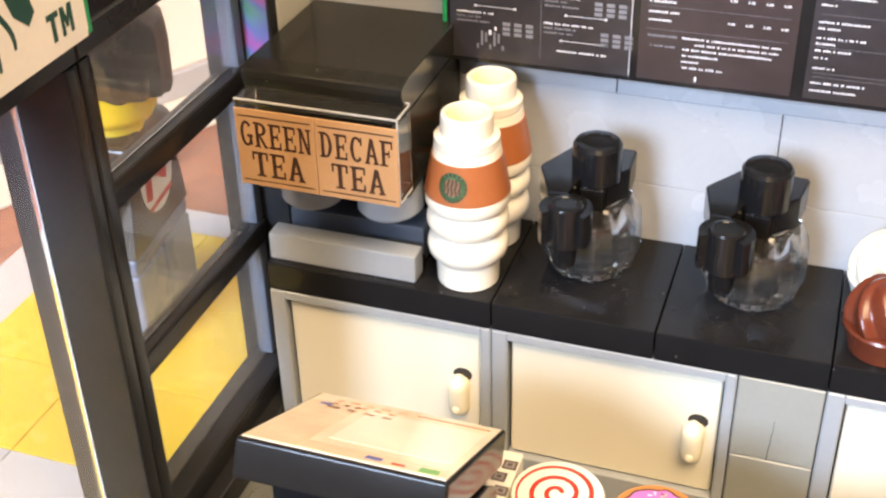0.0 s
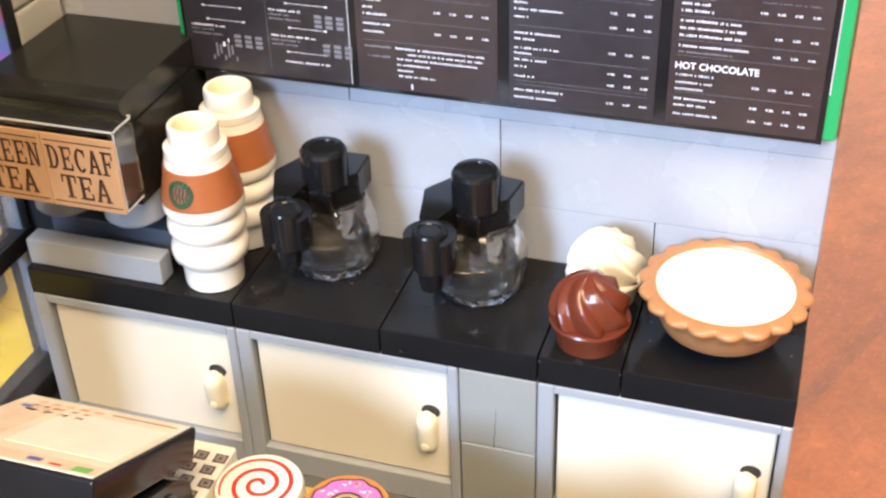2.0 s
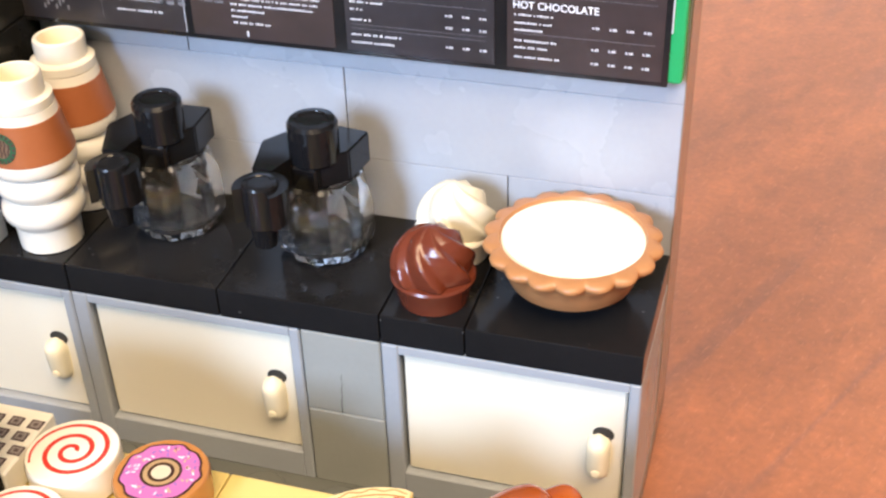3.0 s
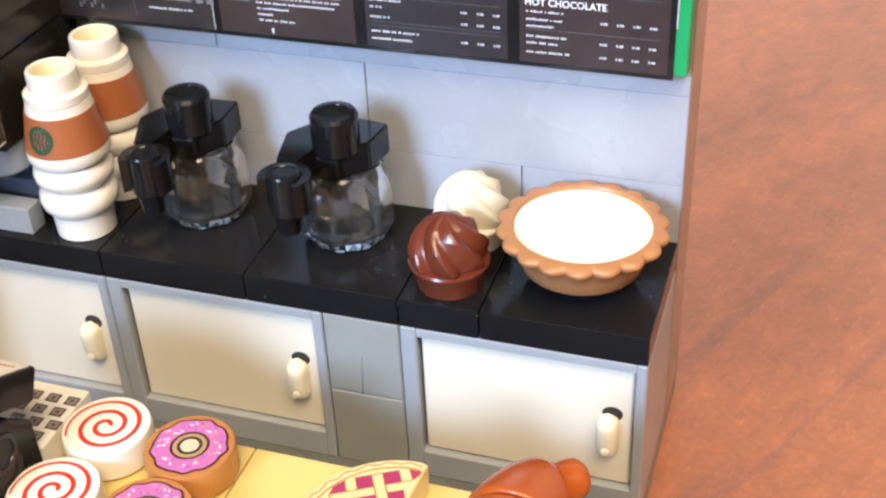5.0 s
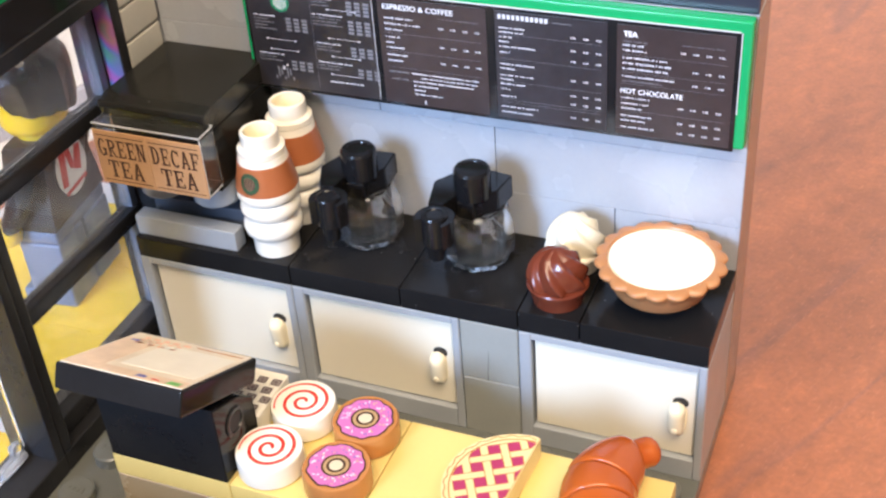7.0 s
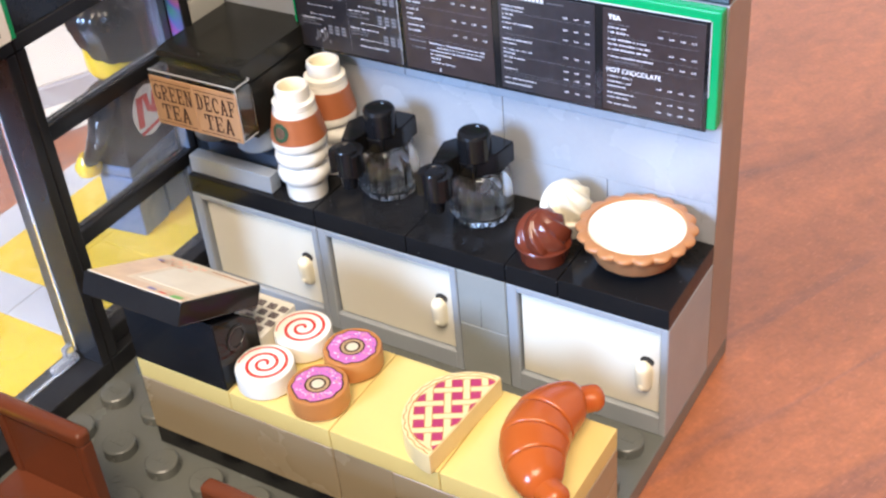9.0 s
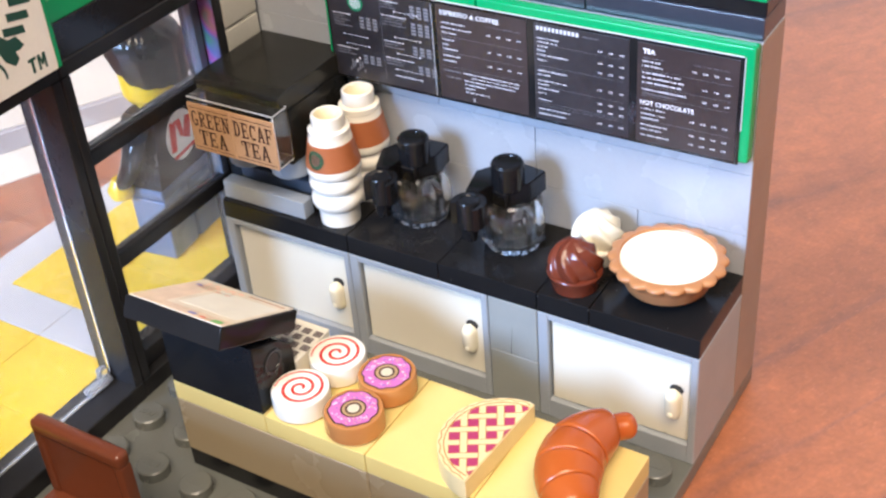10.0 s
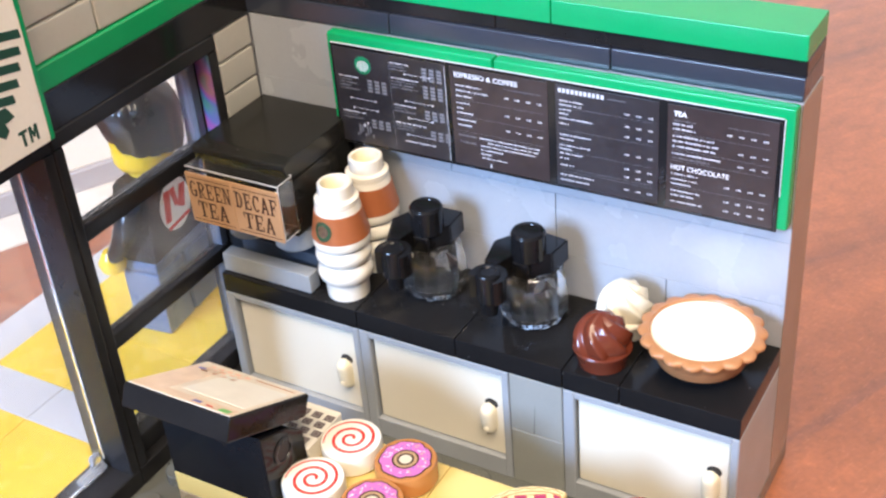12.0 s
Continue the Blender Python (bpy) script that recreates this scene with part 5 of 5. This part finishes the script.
for x0, x1 in ((-43.6, -28), (-28, -8.3)):
    for y0, y1, m in ((-104, -72, YELLOW), (-72, -52, YELLOW), (-52, -36, YELLOW), (-36, -20.6, YELLOW), (-20.6, -12.2, PAVE), (-12.2, 2, YELLOW), (2, 18, YELLOW), (18, 34, YELLOW)):
        part("paving_tile", boxed(x0 + 0.05, x1 - 0.05, y0 + 0.05, y1 - 0.05, -0.4, 0, 0.1), m, pave)

for row, cuts in enumerate(((0, 32, 64, 80), (0, 16, 48, 80), (0, 32, 64, 80), (0, 16, 48, 80), (0, 32, 80), (0, 48, 80))):
    for a, b in zip(cuts, cuts[1:]):
        part("brick", boxed(a + 0.04, b - 0.04, 16, 23.9, row * 9.6 + 0.005, row * 9.6 + 9.595, 0.11, 2), WALLGREY, wall_b)
part("end_panel", boxed(79.9, 80.03, 15.9, 24.0, 0.02, 57.55, 0.02), ENDREFLECT, wall_b, "smooth grey wall end tinted with the table's brown reflection")
for a, b in ((-8, 24), (24, 56), (56, 80)):
    part("black_plate", boxed(a + 0.04, b - 0.04, 15.9, 24.02, 57.75, 60.77, 0.25, 2), LEDGESHEEN, wall_b, "glossy black plate course coloured with a bluish sheen")
    part("black_plate", boxed(a + 0.04 - 16 * (a > 0), b - 0.04 - 16 * (b < 80), 16.3, 24.02, 60.8, 62.77, 0.15), BLACK, wall_b, "glossy black plate course")
for a, b in ((-8, 16), (16, 48), (48, 80)):
    part("coping_tile", boxed(a + 0.05, b - 0.05, 16, 24.1, 62.8, 66.0, 0.2, 2), GREEN, wall_b, "bright green smooth coping tile")

for k in range(12):
    part("corner_plate", boxed(-8, -0.02, 8.1, 15.95, k * 4.8 + 0.05, k * 4.8 + 4.72, 0.5, 2), PLATEGREY, wall_l)

for a, b in ((-56, -24), (-24, 15.9)):
    part("green_tile", boxed(-8, 0.1, a + 0.05, b - 0.05, 62.8, 66.0, 0.2), GREEN, beam, "bright green tile course")
for k, cuts in enumerate(((-56, -32, -12, 8), (-56, -48, -14, 8), (-56, -32, -8, 8), (-56, -20, 8))):
    for a, b in zip(cuts, cuts[1:]):
        part("facade_plate", boxed(-8, -0.3, a + 0.05, b - 0.05, 66.03 + k * 4.8, 66.0 + k * 4.8 + 4.72, 0.5, 2), PLATEGREY, beam)
